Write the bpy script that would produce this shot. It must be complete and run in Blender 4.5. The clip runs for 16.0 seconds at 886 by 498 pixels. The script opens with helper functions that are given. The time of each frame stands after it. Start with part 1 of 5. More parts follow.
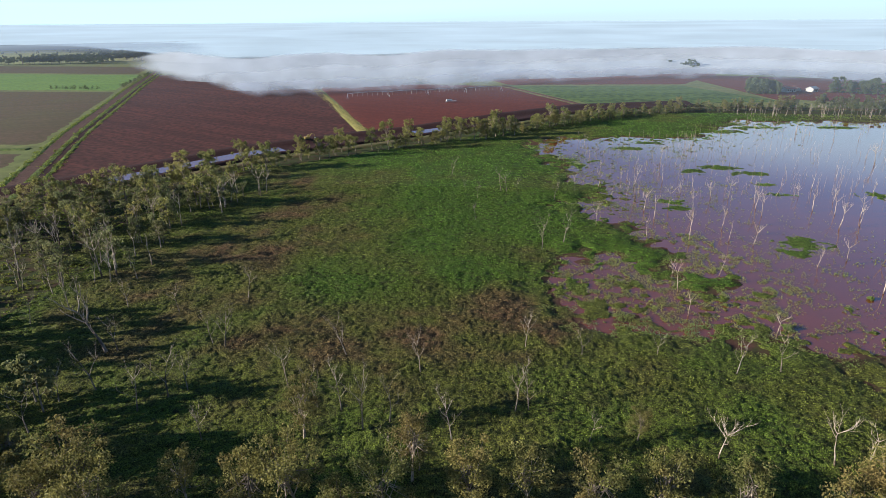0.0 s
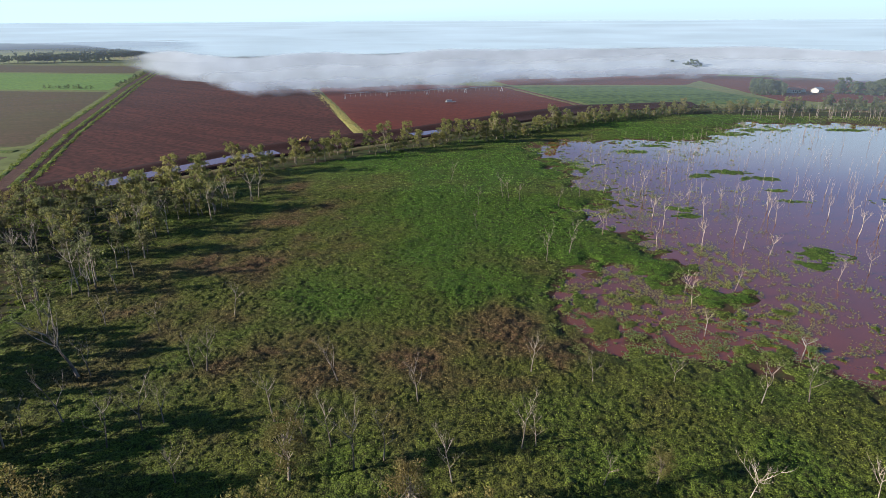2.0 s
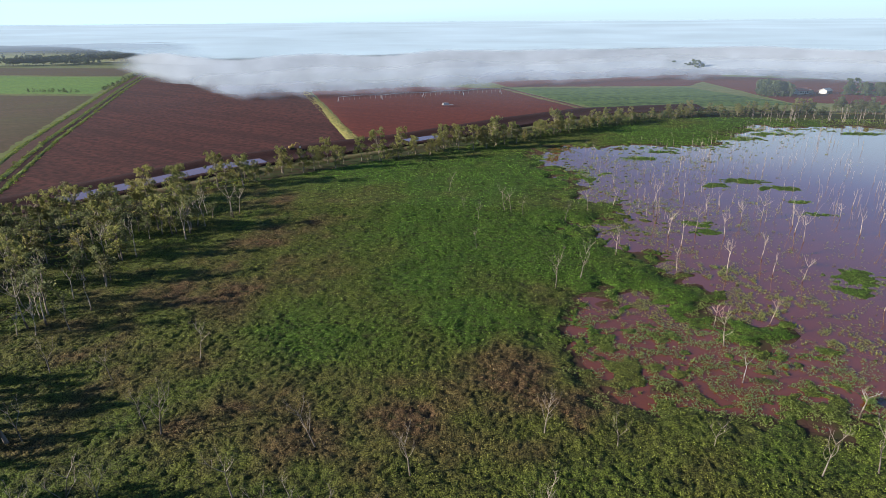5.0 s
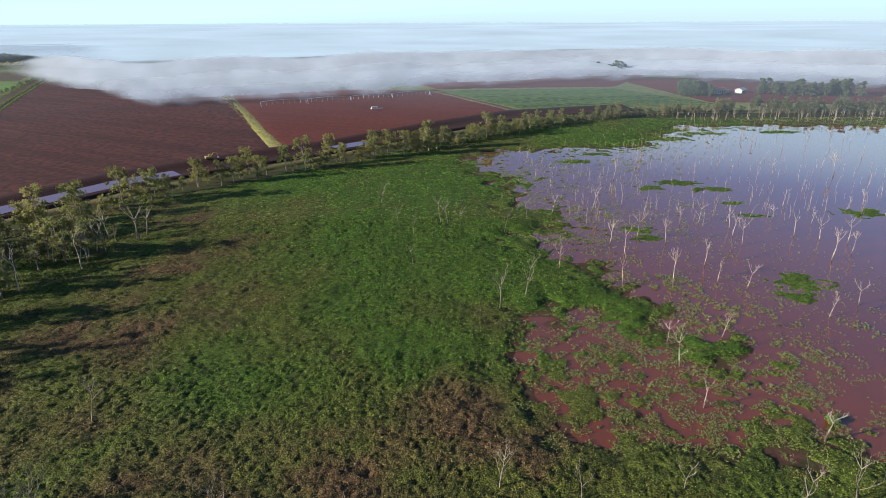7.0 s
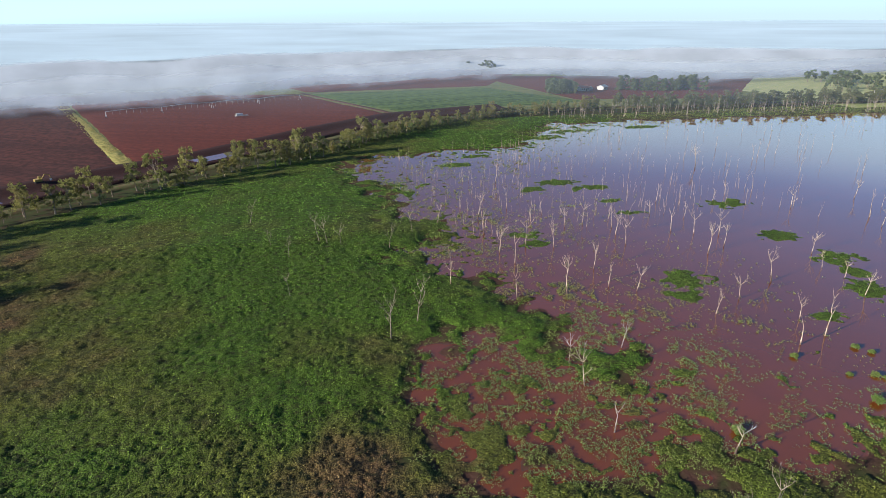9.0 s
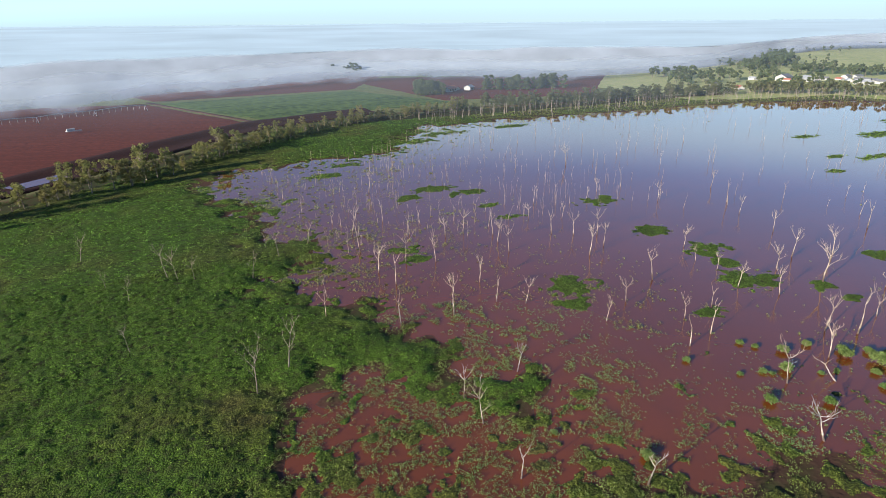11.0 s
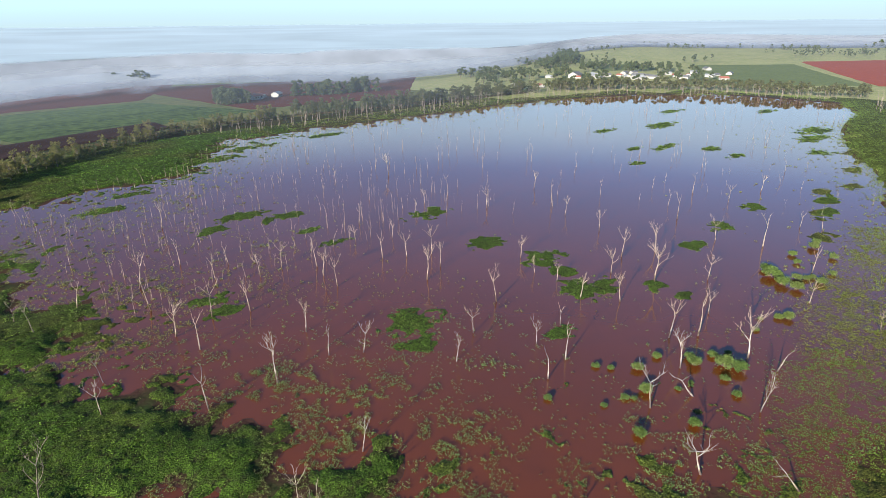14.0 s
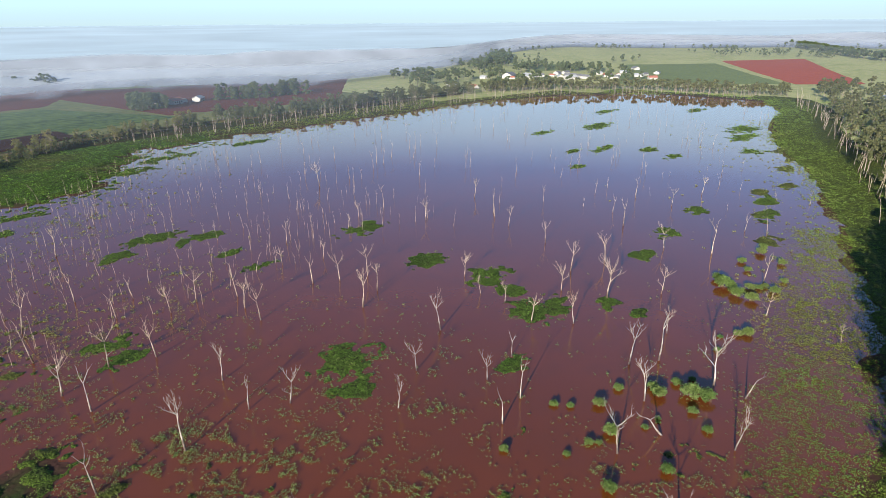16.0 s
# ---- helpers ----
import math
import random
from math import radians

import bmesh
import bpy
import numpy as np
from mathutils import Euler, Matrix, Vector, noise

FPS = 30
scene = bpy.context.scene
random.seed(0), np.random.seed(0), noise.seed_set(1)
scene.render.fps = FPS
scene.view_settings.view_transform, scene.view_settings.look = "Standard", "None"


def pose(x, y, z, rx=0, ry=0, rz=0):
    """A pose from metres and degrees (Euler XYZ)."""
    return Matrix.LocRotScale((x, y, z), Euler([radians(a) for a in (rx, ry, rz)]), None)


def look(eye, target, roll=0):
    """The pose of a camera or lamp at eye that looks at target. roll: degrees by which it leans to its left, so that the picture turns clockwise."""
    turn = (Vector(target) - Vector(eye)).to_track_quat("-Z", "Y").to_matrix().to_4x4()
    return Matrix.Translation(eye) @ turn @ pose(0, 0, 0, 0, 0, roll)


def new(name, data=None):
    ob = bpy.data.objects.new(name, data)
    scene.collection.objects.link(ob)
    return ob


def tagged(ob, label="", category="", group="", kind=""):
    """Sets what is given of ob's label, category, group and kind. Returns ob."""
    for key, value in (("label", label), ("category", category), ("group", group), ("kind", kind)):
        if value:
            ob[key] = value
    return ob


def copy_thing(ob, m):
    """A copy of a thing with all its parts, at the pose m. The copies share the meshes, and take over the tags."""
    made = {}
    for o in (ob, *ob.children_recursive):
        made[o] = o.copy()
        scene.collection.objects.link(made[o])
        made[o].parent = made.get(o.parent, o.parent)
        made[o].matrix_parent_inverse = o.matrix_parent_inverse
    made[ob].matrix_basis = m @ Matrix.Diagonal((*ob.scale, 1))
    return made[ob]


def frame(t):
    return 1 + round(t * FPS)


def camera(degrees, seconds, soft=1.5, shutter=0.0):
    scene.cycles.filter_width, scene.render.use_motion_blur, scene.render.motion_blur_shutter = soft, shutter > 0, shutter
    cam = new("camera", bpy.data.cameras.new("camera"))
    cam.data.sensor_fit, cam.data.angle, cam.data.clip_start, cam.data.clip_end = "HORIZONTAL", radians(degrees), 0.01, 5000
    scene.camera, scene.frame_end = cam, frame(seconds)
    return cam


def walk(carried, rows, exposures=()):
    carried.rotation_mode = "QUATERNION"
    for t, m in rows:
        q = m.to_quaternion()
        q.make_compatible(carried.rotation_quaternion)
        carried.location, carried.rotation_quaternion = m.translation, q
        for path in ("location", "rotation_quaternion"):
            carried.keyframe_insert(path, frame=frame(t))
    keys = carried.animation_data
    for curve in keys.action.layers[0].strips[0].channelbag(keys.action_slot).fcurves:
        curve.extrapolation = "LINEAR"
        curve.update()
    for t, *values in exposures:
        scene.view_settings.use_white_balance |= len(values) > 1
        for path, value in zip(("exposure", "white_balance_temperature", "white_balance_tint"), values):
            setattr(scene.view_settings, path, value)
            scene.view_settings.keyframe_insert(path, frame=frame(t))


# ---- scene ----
cam = camera(74.1, 16.0, soft=0.55)
PATH = [
    (0, (1.292, -2.096, 57.189), (1.105, -0.24, 56.467), -0.4),
    (0.5, (0.945, -0.45, 57.226), (0.76, 1.406, 56.504), -0.4),
    (1, (0.635, 1.499, 57.272), (0.451, 3.354, 56.549), -0.2),
    (1.5, (0.507, 3.973, 57.241), (0.324, 5.828, 56.517), -0.2),
    (2, (0.396, 6.484, 57.141), (0.212, 8.339, 56.417), -0.3),
    (2.5, (0.257, 9.002, 57.045), (0.072, 10.858, 56.323), -0.3),
    (3, (0.065, 11.592, 57.001), (-0.12, 13.449, 56.281), -0.3),
    (3.5, (-0.217, 14.146, 56.96), (-0.401, 16.003, 56.24), -0.3),
    (4, (-0.525, 16.998, 56.879), (-0.71, 18.855, 56.159), -0.3),
    (4.2, (-0.63, 18.205, 56.87), (-0.815, 20.061, 56.149), -0.4),
    (6.3, (-1.578, 30.655, 56.661), (-1.667, 32.518, 55.939), -0.2),
    (6.5, (-1.652, 31.836, 56.645), (-1.703, 33.701, 55.924), -0.3),
    (7, (-1.663, 34.834, 56.613), (-1.619, 36.7, 55.893), -0.3),
    (7.5, (-1.478, 37.928, 56.562), (-1.338, 39.789, 55.842), -0.3),
    (8, (-1.104, 40.97, 56.571), (-0.869, 42.822, 55.852), -0.3),
    (8.5, (-0.674, 44.152, 56.628), (-0.342, 45.989, 55.908), -0.3),
    (9, (0.034, 47.39, 56.642), (0.463, 49.206, 55.921), -0.3),
    (9.2, (0.469, 48.732, 56.628), (0.936, 50.537, 55.906), -0.3),
    (11.3, (6.317, 61.686, 55.957), (7.178, 63.343, 55.239), -0.6),
    (11.5, (6.94, 62.87, 55.936), (7.836, 64.508, 55.218), -0.6),
    (12, (8.642, 65.667, 55.849), (9.627, 67.253, 55.132), -0.6),
    (12.5, (10.585, 68.433, 55.758), (11.655, 69.963, 55.042), -0.6),
    (13, (12.68, 71.061, 55.721), (13.831, 72.531, 55.006), -0.6),
    (13.5, (14.802, 73.696, 55.688), (16.024, 75.108, 54.972), -0.6),
    (14, (17.012, 76.129, 55.738), (18.29, 77.49, 55.021), -0.6),
    (14.5, (19.437, 78.488, 55.73), (20.769, 79.796, 55.012), -0.6),
    (15, (21.967, 80.736, 55.649), (23.35, 81.99, 54.931), -0.6),
    (15.5, (24.419, 82.981, 55.582), (25.836, 84.197, 54.864), -0.6),
    (16, (26.917, 85.189, 55.536), (28.335, 86.403, 54.818), -0.5),
]
EXPOSURE = 1.25
walk(cam, [(r[0], look(r[1], r[2], r[3])) for r in PATH], [(0.0, EXPOSURE + 0.08, 6050, 10), (7.0, EXPOSURE + 0.06, 6050, 10), (16.0, EXPOSURE, 6050, 10)])

# ---- world, sun, exposure ----
SUN_EL, SUN_AZ = radians(15.5), math.atan2(-0.955, -0.295)
world = bpy.data.worlds.new("sky")
scene.world = world
world.use_nodes = True
wn = world.node_tree.nodes
sky = wn.new("ShaderNodeTexSky")
sky.sky_type, sky.sun_disc = "NISHITA", False
sky.sun_elevation, sky.sun_rotation = SUN_EL, SUN_AZ
sky.altitude, sky.air_density, sky.dust_density, sky.ozone_density = 2500, 0.97, 0.0, 3.0
wn["Background"].inputs["Strength"].default_value = 0.076
world.node_tree.links.new(sky.outputs[0], wn["Background"].inputs["Color"])
sun_data = bpy.data.lights.new("sun", "SUN")
sun_data.energy, sun_data.angle, sun_data.color = 5.1, radians(0.6), (1.0, 0.90, 0.75)
sun_ob = new("sun", sun_data)
sun_dir = Vector((math.sin(SUN_AZ) * math.cos(SUN_EL), math.cos(SUN_AZ) * math.cos(SUN_EL), math.sin(SUN_EL)))
sun_ob.matrix_basis = look(sun_dir * 300, (0, 0, 0))

# ---- noise and plan ----
rng = np.random.default_rng(7)


def lattice(ix, iy, seed):
    v = np.sin(ix * 127.1 + iy * 311.7 + seed * 74.7) * 43758.5453
    return v - np.floor(v)


def vnoise(x, y, size, seed=0):
    """Smooth value noise from 0 to 1, with cells of that many metres."""
    x, y = np.asarray(x, float) / size, np.asarray(y, float) / size
    ix, iy = np.floor(x), np.floor(y)
    fx, fy = x - ix, y - iy
    fx, fy = fx * fx * (3 - 2 * fx), fy * fy * (3 - 2 * fy)
    a = lattice(ix, iy, seed) * (1 - fx) + lattice(ix + 1, iy, seed) * fx
    b = lattice(ix, iy + 1, seed) * (1 - fx) + lattice(ix + 1, iy + 1, seed) * fx
    return a * (1 - fy) + b * fy


def fbm(x, y, size, seed=0):
    return (vnoise(x, y, size, seed) + 0.5 * vnoise(x, y, size / 2, seed + 1) + 0.25 * vnoise(x, y, size / 4, seed + 2)) / 1.75


def cells(x, y, size, seed=0):
    """Distance to the nearest of scattered points, in cells of that many metres."""
    x, y = np.asarray(x, float) / size, np.asarray(y, float) / size
    ix, iy = np.floor(x), np.floor(y)
    best = np.full(x.shape, 9.0)
    for dx in (-1, 0, 1):
        for dy in (-1, 0, 1):
            jx, jy = ix + dx, iy + dy
            best = np.minimum(best, np.hypot(jx + lattice(jx, jy, seed) - x, jy + lattice(jx, jy, seed + 5) - y))
    return best


def ramp(a, b, v):
    k = np.clip((np.asarray(v, float) - a) / (b - a), 0, 1)
    return k * k * (3 - 2 * k)


SHORE = [(17, 143), (16, 128), (18, 119), (15, 111), (33, 103), (54, 101), (74, 95), (93, 84), (108, 82), (131, 83), (151, 86),
         (178, 92), (220, 102), (293, 124), (359, 152), (405, 162), (470, 172), (520, 194), (522, 257), (472, 330), (391, 357),
         (279, 366), (222, 371), (180, 371), (142, 371), (131, 355), (103, 318), (50, 309), (36, 313), (13, 293), (29, 256),
         (27, 226), (38, 211), (38, 190), (24, 187), (32, 172), (45, 159), (45, 138), (54, 126), (47, 125), (34, 138)]


def shore(x, y):
    """Distance to the lake's edge, negative in the lake."""
    x, y = np.asarray(x, float), np.asarray(y, float)
    best, inside = np.full(x.shape, 1e9), np.zeros(x.shape, bool)
    for (ax, ay), (bx, by) in zip(SHORE, SHORE[1:] + SHORE[:1]):
        dx, dy = bx - ax, by - ay
        t = np.clip(((x - ax) * dx + (y - ay) * dy) / (dx * dx + dy * dy), 0, 1)
        best = np.minimum(best, np.hypot(x - ax - t * dx, y - ay - t * dy))
        if by != ay:
            inside ^= ((ay > y) != (by > y)) & (x < dx * (y - ay) / dy + ax)
    return np.where(inside, -best, best)


def hills(x, y):
    """The wide lie of the land: a low rise to the east, and a fall into the valley beyond."""
    d, az = np.hypot(x - 20, y - 80), np.degrees(np.arctan2(x - 20, y - 80))
    east = ramp(48, 62, az)
    west = ramp(-10, -34, az)
    crest = 1000 + 300 * east + 1000 * west
    rise = 6 * east * ramp(700, 1380, d) * (1 + 0.25 * np.sin(az * 0.25))
    rise = rise + 4 * west * ramp(1150, 1700, d) * (0.6 + 0.4 * np.sin(az * 0.45))
    return rise - 12 * ramp(crest, crest + 700, d)


def wet(x, y):
    """The ragged edge of the water: like shore(), with bays and tongues."""
    ragged = fbm(x, y, 8, 21) - 0.5
    calm = 1 - 0.6 * ramp(150, 185, np.asarray(x, float)) * ramp(240, 200, np.asarray(y, float))
    return shore(x, y) + calm * (ragged * 26 + 5 * (vnoise(x, y, 3, 22) - 0.5))


def terrain(x, y):
    x, y = np.asarray(x, float), np.asarray(y, float)
    s = wet(x, y)
    near = 1 - ramp(250, 500, np.hypot(x - 100, y - 180))
    return 0.35 * np.tanh(s / 7) + 0.55 * (fbm(x, y, 5, 5) - 0.45) * near * ramp(2, 9, s) + hills(x, y)


def height(x, y):
    return float(terrain(np.array([x]), np.array([y]))[0])


# ---- materials ----
def material(name, rough=0.9, spec=0.2):
    m = bpy.data.materials.new(name)
    m.use_nodes = True
    p = m.node_tree.nodes["Principled BSDF"]
    p.inputs["Roughness"].default_value = rough
    p.inputs["Specular IOR Level"].default_value = spec
    return m, m.node_tree.nodes, m.node_tree.links, p


def rgb(c):
    return (*c, 1)


def noise_fac(n, l, size, detail=4, lo=0.35, hi=0.65, coords=None):
    """A noise of that many metres, stretched between lo and hi, in world space."""
    g = n.new("ShaderNodeNewGeometry") if coords is None else None
    t = n.new("ShaderNodeTexNoise")
    t.inputs["Scale"].default_value, t.inputs["Detail"].default_value = 1 / size, detail
    l.new(g.outputs["Position"] if coords is None else coords, t.inputs["Vector"])
    r = n.new("ShaderNodeMapRange")
    r.inputs["From Min"].default_value, r.inputs["From Max"].default_value = lo, hi
    l.new(t.outputs["Fac"], r.inputs["Value"])
    return r.outputs["Result"]


def mix(n, l, fac, a, b, blend="MIX"):
    m = n.new("ShaderNodeMix")
    m.data_type, m.blend_type = "RGBA", blend
    for v, i in ((fac, 0), (a, 6), (b, 7)):
        if isinstance(v, (int, float)):
            m.inputs[i].default_value = v
        elif isinstance(v, tuple):
            m.inputs[i].default_value = rgb(v)
        else:
            l.new(v, m.inputs[i])
    return m.outputs[2]


def bump(n, l, p, fac, strength=0.5, dist=0.2):
    b = n.new("ShaderNodeBump")
    b.inputs["Strength"].default_value, b.inputs["Distance"].default_value = strength, dist
    l.new(fac, b.inputs["Height"])
    l.new(b.outputs["Normal"], p.inputs["Normal"])


def earth(name, a, b, c, big=25, small=1.5, rows=None, row_size=3.0, row_mix=0.5, mud=None):
    """Soil or turf of three colours in patches, with optional rows along a direction in degrees."""
    m, n, l, p = material(name, 0.95, 0.1)
    col = mix(n, l, noise_fac(n, l, big), a, b)
    col = mix(n, l, noise_fac(n, l, small, 5, 0.42, 0.68), col, c)
    fine = noise_fac(n, l, small * 0.4, 3)
    if rows is not None:
        g = n.new("ShaderNodeNewGeometry")
        mp = n.new("ShaderNodeMapping")
        mp.inputs["Rotation"].default_value = (0, 0, radians(rows))
        l.new(g.outputs["Position"], mp.inputs["Vector"])
        st = n.new("ShaderNodeMapping")
        st.inputs["Scale"].default_value = (1, 0.02, 1)
        l.new(mp.outputs[0], st.inputs["Vector"])
        f = noise_fac(n, l, row_size, 3, 0.4, 0.62, st.outputs[0])
        k = n.new("ShaderNodeMath")
        k.operation = "MULTIPLY"
        k.inputs[1].default_value = row_mix
        l.new(f, k.inputs[0])
        col = mix(n, l, k.outputs[0], col, c)
    if mud is not None:
        at, z = n.new("ShaderNodeNewGeometry"), n.new("ShaderNodeSeparateXYZ")
        l.new(at.outputs["Position"], z.inputs[0])
        low = n.new("ShaderNodeMapRange")
        low.inputs["From Min"].default_value, low.inputs["From Max"].default_value = 0.22, 0.04
        l.new(z.outputs["Z"], low.inputs["Value"])
        col = mix(n, l, low.outputs[0], col, mud)
    l.new(col, p.inputs["Base Color"])
    bump(n, l, p, fine, 0.35, 0.12)
    return m


GROUND = earth("marsh_ground", (0.032, 0.05, 0.013), (0.045, 0.045, 0.016), (0.05, 0.032, 0.018), 22, 2.5, mud=(0.07, 0.034, 0.024))
TURF = earth("verge_turf", (0.08, 0.12, 0.03), (0.13, 0.14, 0.04), (0.045, 0.065, 0.02), 5, 1.2)
DRY_GRASS = earth("dry_grass", (0.38, 0.31, 0.10), (0.32, 0.28, 0.09), (0.16, 0.17, 0.05), 9, 2.0)
SOIL = earth("tilled_soil", (0.080, 0.032, 0.025), (0.105, 0.036, 0.027), (0.036, 0.017, 0.015), 60, 2.5, -60, 4.0, 0.5)
SOIL_RED = earth("red_tilled_soil", (0.115, 0.032, 0.023), (0.135, 0.036, 0.025), (0.08, 0.025, 0.019), 60, 2.5, -68, 3.5, 0.6)
SOIL_BRIGHT = earth("bright_red_soil", (0.38, 0.085, 0.05), (0.35, 0.08, 0.047), (0.31, 0.07, 0.042), 80, 6, 40, 5, 0.4)
STUBBLE = earth("dark_stubble", (0.10, 0.085, 0.04), (0.11, 0.07, 0.045), (0.075, 0.06, 0.033), 40, 3, 60, 4, 0.5)
CROP = earth("green_crop", (0.13, 0.22, 0.05), (0.16, 0.24, 0.055), (0.10, 0.16, 0.04), 45, 4, 70, 5, 0.4)
CROP_DARK = earth("dark_green_crop", (0.036, 0.062, 0.022), (0.048, 0.08, 0.026), (0.11, 0.16, 0.042), 60, 5, 78, 10, 0.6)
ORCHARD = earth("orchard_green", (0.17, 0.205, 0.075), (0.19, 0.225, 0.08), (0.13, 0.165, 0.06), 50, 4, 30, 5, 0.6)
PASTURE = earth("pasture", (0.36, 0.37, 0.15), (0.27, 0.30, 0.11), (0.42, 0.39, 0.18), 60, 7)
LAND = earth("rough_grass", (0.13, 0.15, 0.05), (0.17, 0.17, 0.06), (0.10, 0.11, 0.04), 60, 6)
TRACK = earth("worn_turf", (0.10, 0.085, 0.035), (0.12, 0.07, 0.04), (0.08, 0.10, 0.03), 7, 1)
DIRT = earth("dirt_track", (0.085, 0.05, 0.035), (0.11, 0.06, 0.045), (0.06, 0.035, 0.027), 6, 0.8)
BANK = earth("bare_bank", (0.034, 0.015, 0.013), (0.045, 0.018, 0.015), (0.026, 0.013, 0.011), 8, 1)


def water_material():
    m, n, l, p = material("silty_water", 0.025, 0.5)
    p.inputs["IOR"].default_value = 1.7
    col = mix(n, l, noise_fac(n, l, 38, 3, 0.3, 0.7), (0.118, 0.029, 0.006), (0.142, 0.036, 0.009))
    col = mix(n, l, noise_fac(n, l, 6, 5, 0.45, 0.75), col, (0.115, 0.031, 0.009))
    l.new(col, p.inputs["Base Color"])
    bump(n, l, p, noise_fac(n, l, 0.9, 2, 0.2, 0.8), 0.012, 0.05)
    return m


WATER = water_material()


def leaf_material(name, dark, light, brown, attribute=True, glow=0.4, vary=0.4):
    """Leaves: a mix by the plants' own vigour where it is given, with a chance tint for each leaf."""
    m, n, l, p = material(name, 0.75, 0.25)
    g = n.new("ShaderNodeNewGeometry")
    if attribute:
        a = n.new("ShaderNodeAttribute")
        a.attribute_name = "vigour"
        b = n.new("ShaderNodeAttribute")
        b.attribute_name = "withered"
        col = mix(n, l, a.outputs["Fac"], light, dark)
        col = mix(n, l, b.outputs["Fac"], col, brown)
    else:
        o = n.new("ShaderNodeObjectInfo")
        col = mix(n, l, o.outputs["Random"], dark, light)
        r = n.new("ShaderNodeMath")
        r.operation, r.inputs[1].default_value = "MULTIPLY", 0.45
        l.new(noise_fac(n, l, 7, 2, 0.45, 0.7), r.inputs[0])
        col = mix(n, l, r.outputs[0], col, brown)
    k = n.new("ShaderNodeMapRange")
    k.inputs["To Min"].default_value, k.inputs["To Max"].default_value = 0.95 - vary, 0.95 + vary
    l.new(g.outputs["Random Per Island"], k.inputs["Value"])
    h = n.new("ShaderNodeHueSaturation")
    l.new(k.outputs[0], h.inputs["Value"])
    l.new(col, h.inputs["Color"])
    l.new(h.outputs[0], p.inputs["Base Color"])
    t = n.new("ShaderNodeBsdfTranslucent")
    l.new(h.outputs[0], t.inputs["Color"])
    s = n.new("ShaderNodeMixShader")
    s.inputs[0].default_value = glow
    l.new(p.outputs[0], s.inputs[1])
    l.new(t.outputs[0], s.inputs[2])
    l.new(s.outputs[0], n["Material Output"].inputs["Surface"])
    return m


MARSH_LEAF = leaf_material("marsh_leaves", (0.105, 0.185, 0.017), (0.160, 0.170, 0.029), (0.20, 0.135, 0.058), glow=0.3, vary=0.6)
DRY_LEAF = leaf_material("dry_grass_blades", (0.30, 0.28, 0.09), (0.38, 0.32, 0.11), (0.30, 0.22, 0.09), glow=0.3)
POND_LEAF = leaf_material("water_plant_leaves", (0.12, 0.215, 0.028), (0.185, 0.20, 0.06), (0.24, 0.18, 0.08), glow=0.3)
# Marsh leaves in a brighter copy: sunlight on the far plants, put into colour.
LIT_MARSH_LEAF = leaf_material("lit_marsh_leaves", (0.17, 0.32, 0.035), (0.22, 0.25, 0.055), (0.28, 0.19, 0.085), glow=0.45, vary=0.15)


def carpet_material():
    """The closed canopy of low herbs: the same tints as its leaves, with shade between them painted in."""
    m, n, l, p = material("herb_carpet", 0.85, 0.15)
    a, b = n.new("ShaderNodeAttribute"), n.new("ShaderNodeAttribute")
    a.attribute_name, b.attribute_name = "vigour", "withered"
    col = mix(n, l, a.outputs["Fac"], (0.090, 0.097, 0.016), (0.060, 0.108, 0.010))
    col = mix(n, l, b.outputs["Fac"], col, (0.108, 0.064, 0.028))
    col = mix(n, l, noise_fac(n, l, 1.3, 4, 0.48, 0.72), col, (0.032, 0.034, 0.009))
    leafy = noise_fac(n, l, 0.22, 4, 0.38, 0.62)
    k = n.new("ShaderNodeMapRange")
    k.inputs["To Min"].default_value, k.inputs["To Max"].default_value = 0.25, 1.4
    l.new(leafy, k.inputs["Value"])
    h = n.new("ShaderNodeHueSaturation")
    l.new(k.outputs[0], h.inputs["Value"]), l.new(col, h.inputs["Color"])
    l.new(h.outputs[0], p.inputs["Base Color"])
    bump(n, l, p, leafy, 0.9, 0.12)
    return m


CARPET = carpet_material()
GUM_LEAF = leaf_material("gum_leaves", (0.155, 0.17, 0.05), (0.235, 0.225, 0.07), (0.24, 0.17, 0.07), False, 0.5)
NEAR_LEAF = leaf_material("brownish_gum_leaves", (0.12, 0.125, 0.034), (0.20, 0.175, 0.05), (0.22, 0.13, 0.055), False, 0.4)
WOOD_LEAF = leaf_material("woodland_leaves", (0.105, 0.12, 0.05), (0.155, 0.16, 0.065), (0.17, 0.14, 0.065), False, 0.5)
DARK_LEAF = leaf_material("dark_leaves", (0.075, 0.105, 0.042), (0.11, 0.135, 0.055), (0.12, 0.12, 0.06), False, 0.4)
SHRUB_LEAF = leaf_material("shrub_leaves", (0.115, 0.18, 0.04), (0.165, 0.22, 0.055), (0.19, 0.22, 0.075), False)


